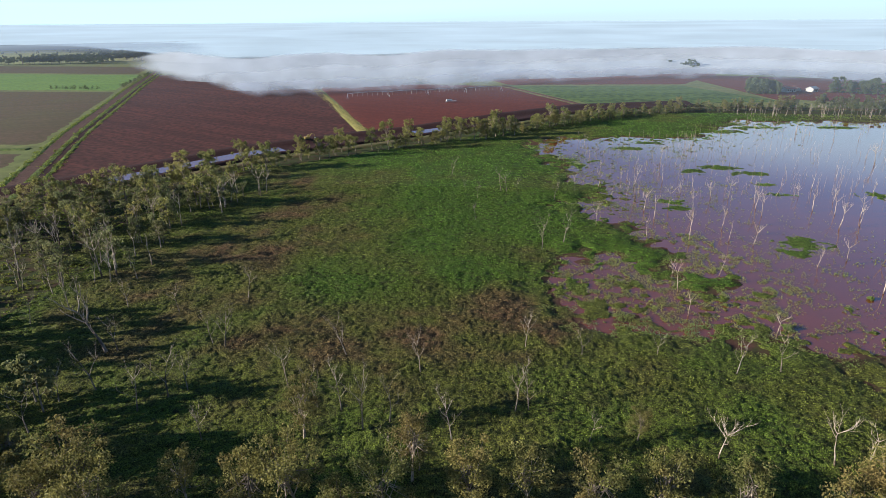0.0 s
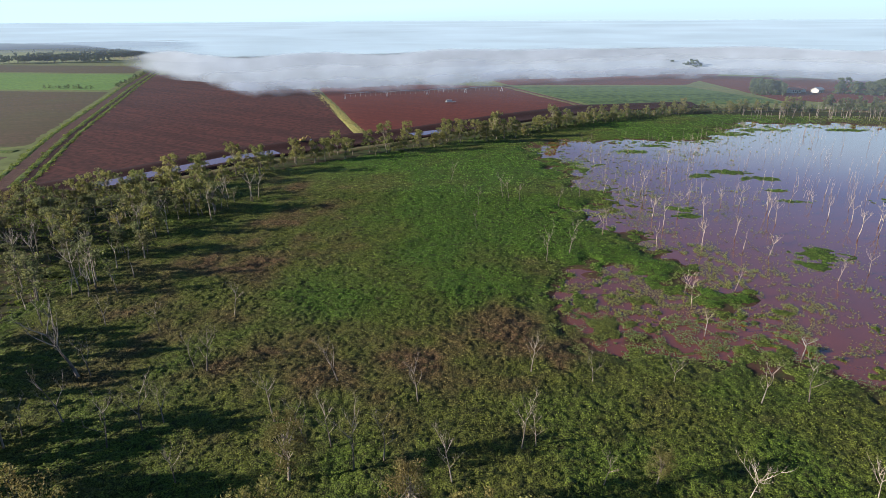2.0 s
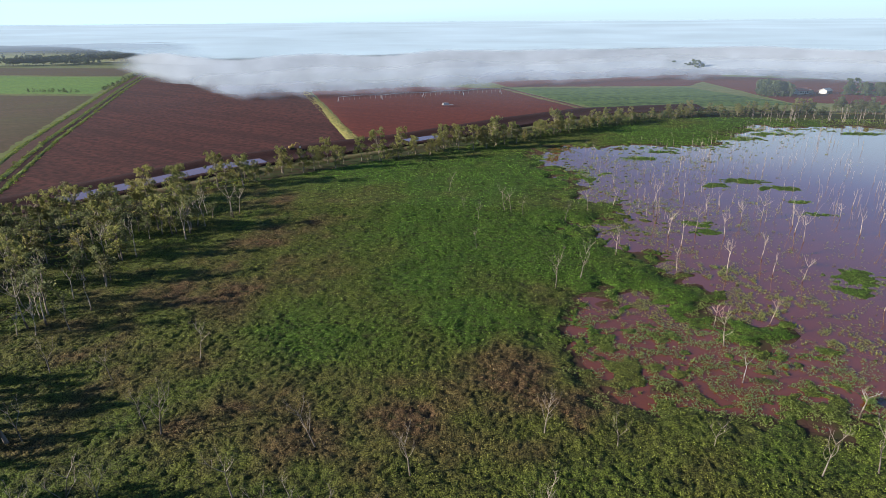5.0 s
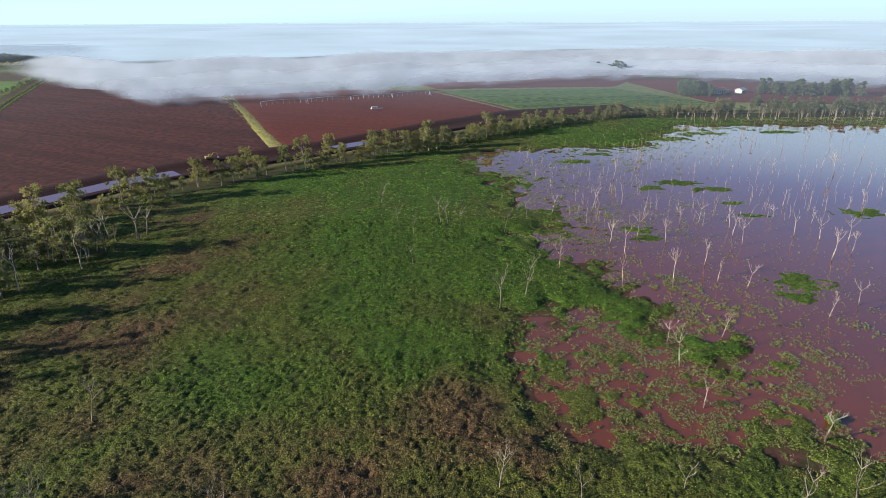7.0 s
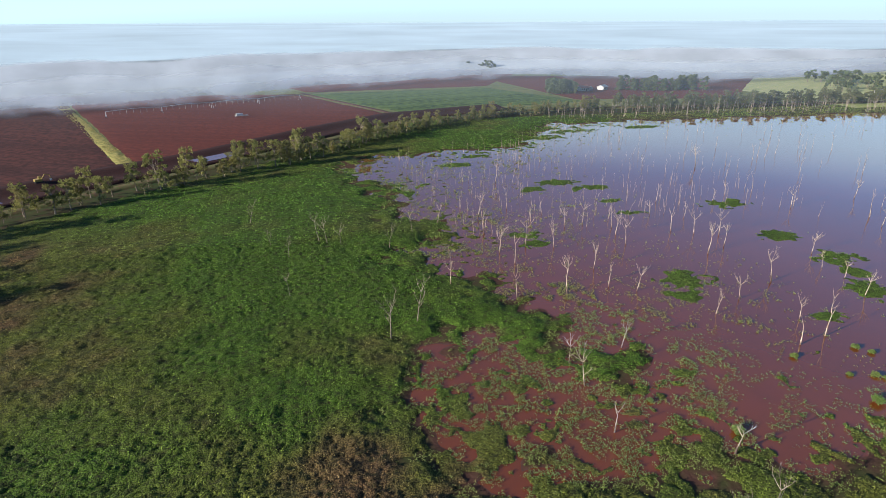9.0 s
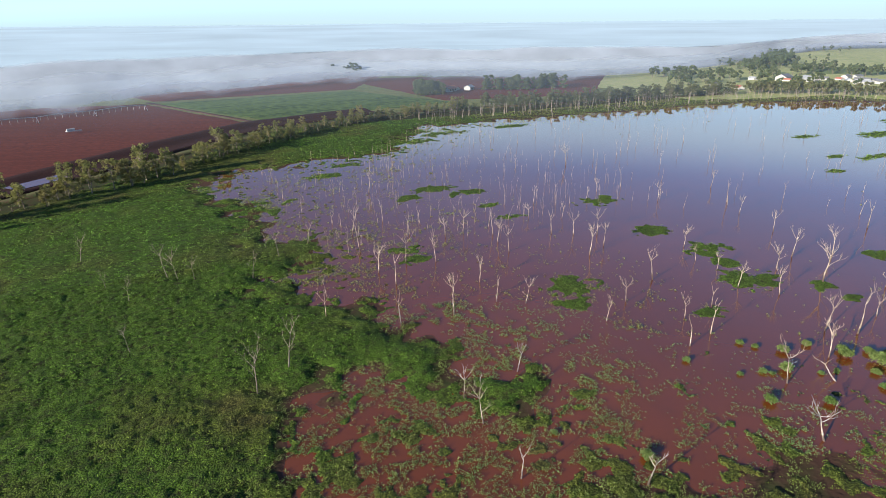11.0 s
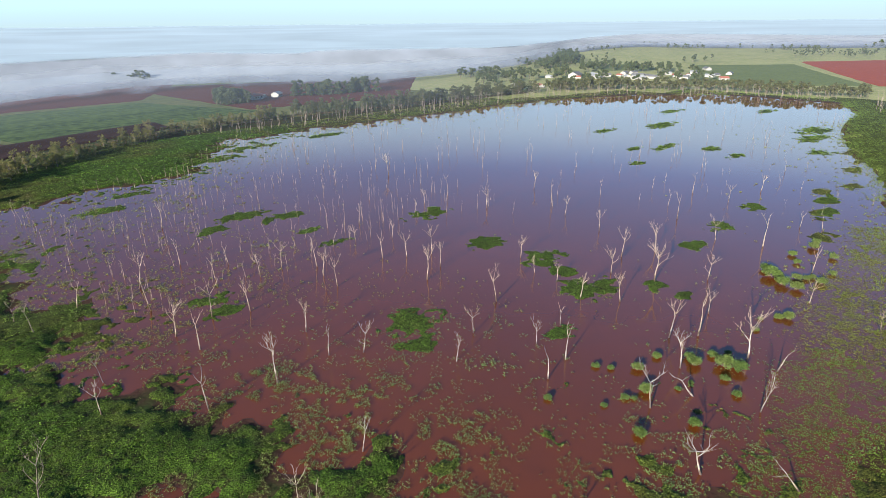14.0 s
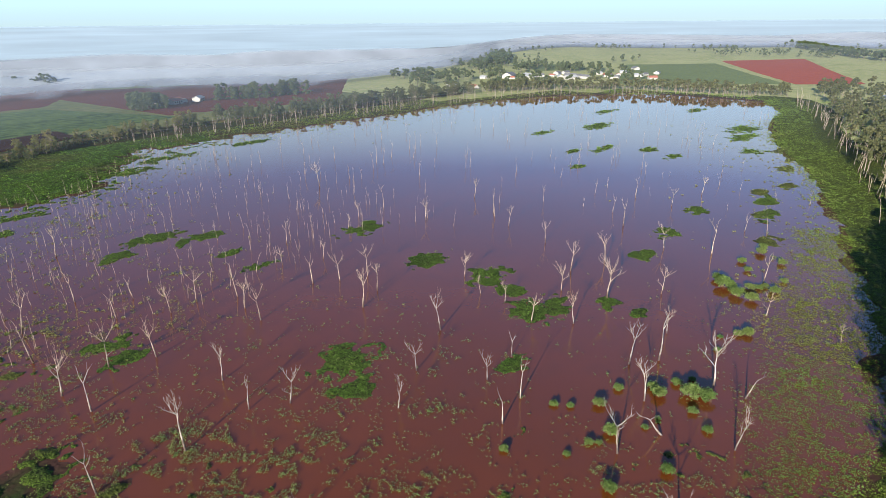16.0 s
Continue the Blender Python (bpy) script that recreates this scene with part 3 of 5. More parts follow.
def plants(name, x, y, leaves, size, tall, label, vigour=None, leaf=0.58, mat=None, loose=0.6, closed=None):
    """Hummocks of small pointed leaves, on land, on the carpet or floating: domes that lie close together."""
    n = len(x)
    z = np.maximum(terrain(x, y), 0.0) if closed is None else np.maximum(canopy(x, y, closed(x, y)) - 0.06, 0)
    lush, wither = tint(x, y)
    if vigour is not None:
        lush, wither = vigour + 0 * x, 0.25 * wither * (1 - 0.75 * vigour)
    grow = size * rng.uniform(0.55, 1.4, n) * (0.6 + 0.8 * fbm(x, y, 5, 35))
    d = rng.normal(size=(n, leaves, 3))
    d[..., 2] = np.abs(d[..., 2]) + 0.15
    d /= np.linalg.norm(d, axis=2)[..., None]
    mid = np.stack([x, y, z], 1)[:, None, :]
    at = mid + d * np.array([1, 1, tall]) * (grow[:, None] * rng.uniform(0.45, 1.0, (n, leaves)))[..., None]
    face = d * 0.6 + np.array([0, 0, 0.6 - loose]) + rng.normal(size=(n, leaves, 3)) * loose
    face /= np.linalg.norm(face, axis=2)[..., None]
    out = np.cross(face, rng.normal(size=(n, leaves, 3)))
    out /= np.linalg.norm(out, axis=2)[..., None]
    side = np.cross(out, face)
    length = (grow[:, None] * leaf * rng.uniform(0.6, 1.25, (n, leaves)))[..., None]
    v = np.stack([at - out * length * 0.5 + side * length * 0.42, at - out * length * 0.5 - side * length * 0.42, at + out * length * 0.6], 2)
    v[..., 2] = np.maximum(v[..., 2], mid[..., None, 2] + 0.01)
    me = tris_mesh(name, v.reshape(-1, 3), mat or MARSH_LEAF, vigour=np.repeat(lush, leaves * 3), withered=np.repeat(wither, leaves * 3))
    return tagged(new(name, me), label, "plants", kind="stuff")


def inner(x, y):
    """The carpet on the lake's side of the tree belt."""
    return cover(x, y) * ((y < 235 + 1.0 * (x + 89)) | (x > 60)) * (y < 400)


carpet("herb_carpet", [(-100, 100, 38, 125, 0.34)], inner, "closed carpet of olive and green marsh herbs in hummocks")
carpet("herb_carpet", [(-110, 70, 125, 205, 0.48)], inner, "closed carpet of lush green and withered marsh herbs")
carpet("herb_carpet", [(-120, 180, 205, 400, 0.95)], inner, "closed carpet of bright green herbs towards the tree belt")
px, py = scatter(-100, 100, 38, 115, 2.6, inner)
plants("marsh_plants", px, py, 6, 0.27, 0.9, "low green and olive marsh herbs in hummocks", leaf=0.5, closed=inner)
px, py = scatter(-110, 75, 115, 205, 2.2, inner)
plants("marsh_plants", px, py, 6, 0.32, 0.85, "low green and brown marsh herbs in hummocks", leaf=0.45, closed=inner)
px, py = scatter(-120, 175, 205, 400, 1.5, inner)
plants("marsh_plants", px, py, 4, 0.40, 0.55, "marsh herbs towards the tree belt in a green brightened for sunlight", leaf=0.46, mat=LIT_MARSH_LEAF, loose=0.4, closed=inner)
px, py = scatter(165, 545, 60, 290, 1.1, cover)
plants("marsh_plants", px, py, 7, 0.5, 0.5, "yellow-green plants along the lake's edge", 0.5, 0.42, LIT_MARSH_LEAF, 0.35)
px, py = scatter(175, 540, 285, 400, 1.5, cover)
plants("marsh_plants", px, py, 5, 0.45, 0.7, "green reeds and herbs along the far shore", leaf=0.45, mat=LIT_MARSH_LEAF, loose=0.35)


def clumped(x, y):
    """Tufts drawn together into clumps with bare water between."""
    return 2.0 * tufts(x, y) * ramp(0.42, 0.62, fbm(x, y, 1.9, 45)) * (0.3 + 0.7 * ramp(0.36, 0.55, fbm(x, y, 7, 46)))


px, py = scatter(0, 150, 92, 290, 4.5, clumped)
plants("water_tufts", px, py, 9, 0.27, 1.2, "pale olive-green tufts in shallow red water", 0.35, 0.42, POND_LEAF, 0.8)
px, py = scatter(5, 64, 94, 168, 4.5, clumped)
plants("water_tufts", px, py, 9, 0.27, 1.2, "pale olive tufts in the muddy inlet", 0.15, 0.42, POND_LEAF, 0.8)
px, py = scatter(66, 215, 74, 116, 8.5, weeds)
plants("floating_weed", px, py, 7, 0.32, 0.25, "flat yellow-green weed floating along the bank", 0.45, 0.42, MARSH_LEAF)


def southern_bank(x, y):
    """Closed grass along the lake's southern edge, up to the woods."""
    s = shore(x, y)
    return ramp(-2, 3, s + 7 * (fbm(x, y, 4, 49) - 0.5)) * ramp(40, 30, s) * (x > 93) * (y < 205) * 0.8


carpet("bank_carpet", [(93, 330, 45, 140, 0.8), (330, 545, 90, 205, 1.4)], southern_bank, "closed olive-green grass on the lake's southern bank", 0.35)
px, py = scatter(100, 545, 60, 205, 2.4, lambda x, y: ramp(-3, 2, shore(x, y)) * ramp(24, 16, shore(x, y)) * (x > 95 + 0 * y))
plants("bank_grass", px, py, 5, 0.4, 0.45, "smooth green grass on the lake's southern bank", 0.5, 0.45, LIT_MARSH_LEAF, 0.35, closed=southern_bank)
px, py = scatter(5, 420, 92, 370, 0.22, lambda x, y: tufts(x, y) * ((y > 200) | (x > 150)))
plants("water_tufts", px, py, 12, 0.55, 0.5, "pale tufts in shallow water", 0.2, 0.45, POND_LEAF)


def mats(spots):
    """Closed cover of floating mats round the spots, with frayed edges."""
    def closed(x, y):
        v = np.full(np.shape(x), -1.0)
        for ix, iy, rx, ry in spots:
            v = np.maximum(v, 1 - np.hypot((x - ix) / rx, (y - iy) / ry))
        return ramp(0.0, 0.35, v + 1.1 * (fbm(x, y, 4, 26) - 0.52) + 1.3 * (fbm(x, y, 1.5, 28) - 0.5)) * 0.78
    return closed


WEED_MATS = [(248, 130, 7, 3), (220, 123, 6, 3), (291, 131, 8, 4), (330, 141, 8, 4), (373, 150, 14, 5), (196, 114, 7, 4), (262, 124, 6, 3), (310, 133, 7, 3.5)]
for spots, step, many, size, vigour in ((ISLANDS, 0.4, 6.0, 0.26, 0.85), (FAR_ISLANDS, 0.9, 1.2, 0.55, 0.85), (WEED_MATS, 0.7, 2.0, 0.4, 0.1)):
    closed = mats(spots)
    carpet("floating_mats", [(x - rx - 1, x + rx + 1, y - ry - 1, y + ry + 1, step) for x, y, rx, ry in spots], closed, "dense green mats of water plants" if vigour > 0.5 else "yellow-olive mats of floating weed", vigour)
    ex, ey = [], []
    for x, y, rx, ry in spots:
        gx, gy = scatter(x - rx, x + rx, y - ry, y + ry, many, closed)
        ex.append(gx), ey.append(gy)
    plants("floating_mats", np.concatenate(ex), np.concatenate(ey), 7, size, 0.5, "leafy green tops of floating mats" if vigour > 0.5 else "yellow-olive leaves of floating weed", vigour, 0.42, POND_LEAF, closed=closed)
tx, ty = [], []
for line, offs, gap in (([(-170, 176), (-235, 300), (-352, 548), (-520, 920)], (5.2, -3.2, -8.4), 0.55), (CANAL, (-9,), 0.9)):
    lp, lleft = along(line, gap)
    for off in offs:
        q = lp + lleft * (off + rng.normal(0, 0.8, len(lp)) + 0.8 * (vnoise(lp[:, 0], lp[:, 1], 9, 44) - 0.5))[:, None]
        tx.append(q[:, 0]), ty.append(q[:, 1])
plants("verge_grass", np.concatenate(tx), np.concatenate(ty), 8, 0.8, 0.8, "long rank grass along tracks and banks", 0.25)
lp, lleft = along([(-76, 322), (-130, 446), (-186, 574)], 0.5)
q = np.concatenate([lp + lleft * rng.uniform(-3.2, 3.2, len(lp))[:, None] for _ in range(3)])
plants("strip_grass", q[:, 0], q[:, 1], 7, 0.6, 0.7, "dry yellow tussocks on the strip between fields", 0.2, 0.45, DRY_LEAF)
px, py = scatter(-190, -95, 30, 240, 0.6, lambda x, y: 0.9 * (y < 190 + 1.15 * (x + 150)))
plants("woodland_grass", px, py, 8, 0.6, 0.6, "green grass below the trees")


# ---- dead trees ----
def tube(verts, faces, path, radii, sides=5):
    """A tapered limb along a path."""
    start = len(verts)
    for k, (p, r) in enumerate(zip(path, radii)):
        d = (path[min(k + 1, len(path) - 1)] - path[max(k - 1, 0)]).normalized()
        u = d.cross(Vector((0.3, 1, 0.1))).normalized()
        w = d.cross(u)
        for j in range(sides):
            t = 2 * math.pi * j / sides
            verts.append(p + (u * math.cos(t) + w * math.sin(t)) * r)
    for k in range(len(path) - 1):
        for j in range(sides):
            a, b = start + k * sides + j, start + k * sides + (j + 1) % sides
            faces.append((a, b, b + sides, a + sides))
    return path[-1]


def crooked(rnd, p, d, length, n, bend=0.18, lift=0.05):
    path, step = [p.copy()], length / n
    for _ in range(n):
        d = (d + Vector((rnd.uniform(-bend, bend), rnd.uniform(-bend, bend), rnd.uniform(-bend, bend) * 0.5 + lift))).normalized()
        p = p + d * step
        path.append(p.copy())
    return path, d


def bough(rnd, verts, faces, p, d, length, r, depth):
    path, end = crooked(rnd, p, d, length, 4 if depth else 3)
    tube(verts, faces, path, [r * (1 - 0.72 * k / (len(path) - 1)) for k in range(len(path))], 5 if depth else 4)
    if depth:
        for k in range(rnd.choice((3, 3, 4)) if depth > 1 else rnd.choice((2, 3))):
            q = path[rnd.choice((2, 3, 4)) if len(path) > 4 else 1]
            side = Vector((rnd.uniform(-1, 1), rnd.uniform(-1, 1), rnd.uniform(0.1, 0.9)))
            bough(rnd, verts, faces, q, (end * 0.8 + side * 0.75).normalized(), length * rnd.uniform(0.35, 0.65), r * 0.48, depth - 1)


def dead_tree(seed, m, tall=9.0, limbs=5, lean=0.06, wood=DEAD_WOOD, label="bleached leafless dead tree standing in the marsh", spread=0.6, thick=0.15):
    """A dead gum: a crooked trunk and a few forked limbs."""
    rnd = random.Random(seed)
    tree = thing("dead_tree", label, "tree", "dead trees in the marsh", m=m)
    a = rnd.uniform(0, 6.28)
    verts, faces = [], []
    path, end = crooked(rnd, Vector((0, 0, -0.3)), Vector((lean * math.cos(a), lean * math.sin(a), 1)).normalized(), tall * 0.8, 8, 0.09, 0.03)
    tube(verts, faces, path, [thick * (1.15 - 0.95 * k / 8) for k in range(9)], 7)
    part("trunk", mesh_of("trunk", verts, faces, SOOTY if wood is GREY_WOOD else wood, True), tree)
    for k in range(limbs):
        verts, faces = [], []
        i = rnd.choice((4, 5, 6, 7, 7, 8, 8)) if k > 1 else 8
        t = a + 2.4 * k + rnd.uniform(-0.5, 0.5)
        d = Vector((math.cos(t) * spread, math.sin(t) * spread, rnd.uniform(0.7, 1.2))).normalized()
        bough(rnd, verts, faces, path[i], d, tall * rnd.uniform(0.24, 0.42), thick * (0.42 if i > 5 else 0.36), 2 if limbs > 3 else 1)
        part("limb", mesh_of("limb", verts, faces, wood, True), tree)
    return tree


def place(x, y, size=1.0, turn=0.0, lean=0.0, sink=0.0):
    z = max(height(x, y), -0.3) - sink
    return pose(x, y, z, 0, 0, turn) @ pose(0, 0, 0, lean, 0, 0) @ Matrix.Diagonal((size, size, size, 1))


def stand(makers, spots, sizes=(0.8, 1.15), seed=1, lean=4):
    """Puts trees of the given makers at the spots, in turn, each with its own size and turn."""
    rnd = random.Random(seed)
    first = {}
    for k, (x, y) in enumerate(spots):
        i = rnd.randrange(len(makers))
        m = place(x, y, rnd.uniform(*sizes), rnd.uniform(0, 360), rnd.uniform(-lean, lean))
        if i in first:
            copy_thing(first[i], m)
        else:
            first[i] = makers[i](m)


LAKE_TREES = [(50, 212.6), (48, 199), (47.5, 184), (49, 176), (62, 220), (56, 187), (63, 184), (54, 156), (42.6, 157), (73, 199), (66.6, 168),
              (65, 157.6), (79.5, 201), (64.6, 205), (69, 253), (83, 181.6), (70, 154), (84, 189), (86, 195), (103, 202.5), (101, 188), (106, 184.5),
              (112, 181.6), (107.6, 173.6), (100, 170), (131.6, 211), (112, 198), (113, 215), (152, 199), (126, 163.5), (103, 151), (80, 140),
              (89.5, 145), (95, 134), (94.3, 127), (103.7, 135), (121, 155), (121, 148.5), (117, 139.4), (133.6, 142), (157.6, 160.7)]
EAST_TREES = [(144.7, 146), (121.6, 132.5), (136.5, 132.5), (154.7, 142), (114.5, 118), (106, 111.6), (119, 114.5), (129.5, 117), (92, 109.6),
              (116, 104.5), (103, 97.4), (149, 104.3), (166.4, 109), (145.3, 91), (146, 124.5), (214.7, 160), (184, 150.5), (212.6, 147), (232, 144),
              (173.5, 134.5), (163, 176.4), (180.6, 202.4), (141, 217), (157, 256), (177, 123.5), (200.6, 122), (37, 211), (30, 166.5), (42.3, 129.6),
              (54.1, 132.5), (42, 122.8), (40.9, 110.8)]
MARSH_TREES = [(12.8, 145.2), (18.9, 150), (1.8, 202), (3.9, 200.5), (7.4, 198.5), (19.7, 193.4), (26, 212), (28, 203.7), (-5.8, 168.4), (32.9, 176.7),
               (-11, 202), (-6.3, 192), (-17.8, 223), (6.9, 94.2), (17, 92), (-11.4, 84), (30.5, 93.3), (42.5, 88.3), (50.3, 89.5)]
WEST_TREES = [(-25.5, 88.5), (-51.2, 73.2), (-68, 70.2), (-32.2, 77), (-49, 89.3), (-14.3, 70), (-4.5, 66.5), (6.7, 74.7), (4.5, 74),
              (-26, 72.5), (-22.2, 72), (-53, 109.3), (-64.5, 101.6), (-51.6, 90), (-89.5, 102), (-76.7, 103), (-48.7, 75), (-54, 69),
              (-63.7, 73.6), (-67, 62.7), (-92.4, 94.3), (15, 68.2), (-40.4, 63.2), (-18, 67.7), (-68, 86), (-8.5, 60), (-10.5, 60.2)]
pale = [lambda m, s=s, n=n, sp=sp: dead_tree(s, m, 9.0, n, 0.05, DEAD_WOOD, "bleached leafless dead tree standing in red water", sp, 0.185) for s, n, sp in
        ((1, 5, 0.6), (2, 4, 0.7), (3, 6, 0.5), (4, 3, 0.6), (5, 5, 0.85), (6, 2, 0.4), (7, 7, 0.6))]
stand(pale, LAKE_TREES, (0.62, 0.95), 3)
stand(pale, EAST_TREES, (0.65, 1.02), 4)
grey = [lambda m, s=s, n=n, sp=sp: dead_tree(s, m, 9.5, n, 0.12, GREY_WOOD, "grey leafless dead tree standing in marsh herbs", sp, 0.14) for s, n, sp in
        ((11, 6, 0.7), (12, 5, 0.8), (13, 7, 0.6), (14, 4, 0.7))]
stand(grey, MARSH_TREES, (0.65, 0.95), 5)
stand(grey, WEST_TREES, (0.72, 1.02), 6, 7)
fork = dead_tree(31, place(32.4, 66.3, 0.82, 20), 8.5, 8, 0.05, DEAD_WOOD, "wide forked bleached dead tree in the marsh", 1.1, 0.14)
fork = dead_tree(32, place(47.4, 66, 0.85, 140), 10, 6, 0.2, DEAD_WOOD, "leaning bleached dead tree with bare limbs", 0.8, 0.14)
fork = dead_tree(33, place(50.7, 64.7, 0.8, 260), 9, 7, 0.2, DEAD_WOOD, "crooked bleached dead tree with bare limbs", 1.0, 0.14)
fork = dead_tree(34, place(55, 102.5, 0.75, 30, 6), 8, 3, 0.3, DEAD_WOOD, "crooked leaning dead stem beside a shrub", 0.9, 0.22)
fork = dead_tree(35, place(83.6, 97.8, 0.8, 300, 14), 8, 5, 0.4, DEAD_WOOD, "crooked leaning dead tree at the water's edge", 1.1, 0.2)
fork = dead_tree(36, place(89.5, 87.8, 0.6, 240, 58), 9, 2, 0.3, DEAD_WOOD, "fallen curved dead trunk in the weeds", 0.6, 0.24)
fork = dead_tree(37, place(99.9, 106.2, 0.7, 250, 22), 8, 2, 0.4, DEAD_WOOD, "short leaning dead stem in the water", 0.7, 0.24)
fork = dead_tree(38, place(116.8, 99.8, 0.7, 10, 8), 8, 1, 0.2, DEAD_WOOD, "short dead stem in the water", 0.5, 0.2)
fork = dead_tree(39, place(87.2, 125.4, 0.7, 50, 12), 8, 1, 0.3, DEAD_WOOD, "short dead stem in the water", 0.5, 0.2)
fork = dead_tree(40, place(-70, 85.5, 1.3, 100, -16), 9.5, 7, 0.1, GREY_WOOD, "leaning grey dead tree with a dark trunk", 0.7, 0.22)

def dead_stand(name, spots, seed, wood_mat, label, sizes, thick=0.1):
    """Many far dead stems as one stand."""
    r = np.random.default_rng(seed)
    kinds = []
    for k in range(6):
        rnd = random.Random(seed + k)
        verts, faces = [], []
        path, end = crooked(rnd, Vector((0, 0, -0.3)), Vector((rnd.uniform(-0.08, 0.08), rnd.uniform(-0.08, 0.08), 1)), 7.2, 6, 0.09, 0.03)
        tube(verts, faces, path, [thick * (1.25 - 1.0 * j / 6) for j in range(7)], 4)
        for j in range(rnd.choice((1, 2, 3, 4))):
            d = Vector((rnd.uniform(-0.6, 0.6), rnd.uniform(-0.6, 0.6), 1)).normalized()
            bough(rnd, verts, faces, path[rnd.choice((4, 5, 6))], d, rnd.uniform(1.4, 2.6), thick * 0.45, 1)
        kinds.append((np.array(verts), np.array(faces)))
    vs, qs, n = [], [], 0
    for x, y in spots:
        v, q = kinds[r.integers(6)]
        t, s = r.uniform(0, 6.28), r.uniform(*sizes)
        rot = np.array([[math.cos(t), -math.sin(t), 0], [math.sin(t), math.cos(t), 0], [0, 0, 1]]) * s
        vs.append(v @ rot.T + np.array([x, y, max(height(x, y), -0.3)])), qs.append(q + n)
        n += len(v)
    return tagged(new(name, quads_mesh(name, np.concatenate(vs), np.concatenate(qs), wood_mat)), label, "dead trees", kind="stuff")


# the drowned stand in the lake's northern part and far out
thin = [lambda m, s=s, n=n: dead_tree(s, m, 8.5, n, 0.06, DEAD_WOOD, "thin bleached dead tree standing in the lake", 0.4, 0.13) for s, n in
        ((51, 1), (52, 2), (53, 3), (54, 2), (55, 3), (56, 1))]
for box, count, seed in (((38, 200, 150, 365), 110, 61), ((150, 170, 500, 365), 190, 62), ((190, 112, 330, 175), 28, 63)):
    x0, y0, x1, y1 = box
    cx, cy = rng.uniform(x0, x1, count * 3), rng.uniform(y0, y1, count * 3)
    ok = (shore(cx, cy) < -1) & (rng.random(count * 3) < 0.4 + 0.6 * fbm(cx, cy, 40, 70))
    spots = list(zip(cx[ok][:count], cy[ok][:count]))
    if seed == 62:
        dead_stand("drowned_stand", spots, seed, STEM_WOOD, "thin bleached drowned stems far out in the lake", (0.45, 0.95))
    else:
        stand(thin, spots, (0.42, 0.85), seed)


sx, sy = rng.uniform(40, 165, 800), rng.uniform(195, 372, 800)
ok = (shore(sx, sy) < 3) & (rng.random(800) < 0.25 + 0.75 * ramp(0.4, 0.6, fbm(sx, sy, 30, 72)))
dead_stand("drowned_stand", list(zip(sx[ok][:340], sy[ok][:340])), 75, STEM_WOOD, "many thin pale drowned stems in the northern shallows", (0.28, 0.68), 0.085)


# ---- live trees ----
def leaf_cloud(rnd_np, centers, radii, per, size, flat=0.75):
    """Leaf sprays round the centres, as arrays."""
    n = len(centers)
    c = np.repeat(np.array(centers, float), per, 0)
    r = np.repeat(np.array(radii, float), per)
    d = rnd_np.normal(size=(n * per, 3))
    d /= np.linalg.norm(d, axis=1)[:, None]
    p = c + d * (r * rnd_np.uniform(0.35, 1.05, n * per))[:, None] * np.array([1, 1, flat])
    u = rnd_np.normal(size=(n * per, 3)) + np.array([0, 0, -0.4])
    u /= np.linalg.norm(u, axis=1)[:, None]
    w = np.cross(u, rnd_np.normal(size=(n * per, 3)))
    w /= np.linalg.norm(w, axis=1)[:, None]
    s = (size * rnd_np.uniform(0.6, 1.4, n * per))[:, None]
    v = np.stack([p - u * s, p + w * s * 0.55, p + u * s, p - w * s * 0.55], 1).reshape(-1, 3)
    return v, np.arange(n * per * 4).reshape(-1, 4)


def gum_arrays(seed, tall=11.0, clumps=12, per=40, size=0.29, wide=0.28, low=0.45, limbs=True):
    """Trunk with limbs, and the crown's sprays, as arrays."""
    rnd, rn = random.Random(seed), np.random.default_rng(seed)
    verts, faces = [], []
    path, end = crooked(rnd, Vector((0, 0, -0.3)), Vector((rnd.uniform(-0.1, 0.1), rnd.uniform(-0.1, 0.1), 1)), tall * 0.75, 6, 0.1, 0.04)
    tube(verts, faces, path, [0.2 * tall / 11 * (1.2 - 0.85 * k / 6) for k in range(7)], 5 if limbs else 4)
    centers, radii = [], []
    for k in range(clumps):
        q = path[rnd.choice((3, 4, 5, 6))]
        t = 2.4 * k + rnd.uniform(-0.6, 0.6)
        h = rnd.uniform(low, 1.0) * tall
        reach = tall * wide * rnd.uniform(0.3, 1.0) * (1.15 - 0.5 * (h / tall))
        c = Vector((path[5].x + reach * math.cos(t), path[5].y + reach * math.sin(t), h))
        mid = (q + c) / 2 + Vector((0, 0, -0.3))
        if limbs or k < 3:
            tube(verts, faces, [q, mid, c], [0.075, 0.05, 0.02], 3)
        centers.append(c)
        radii.append(tall * rnd.uniform(0.06, 0.13))
    v, q = leaf_cloud(rn, centers, radii, per, size)
    return np.array(verts), np.array(faces), v, q


def gum_tree(seed, m, leaf=GUM_LEAF, label="olive-green gum tree with a pale trunk", group="gum trees of the belt", **kw):
    tv, tf, cv, cq = gum_arrays(seed, **kw)
    tree = thing("gum_tree", label, "tree", group, m=m)
    part("trunk", quads_mesh("trunk", tv, tf, GUM_BARK), tree)
    part("crown", quads_mesh("crown", cv, cq, leaf), tree, "open olive crown")
    return tree


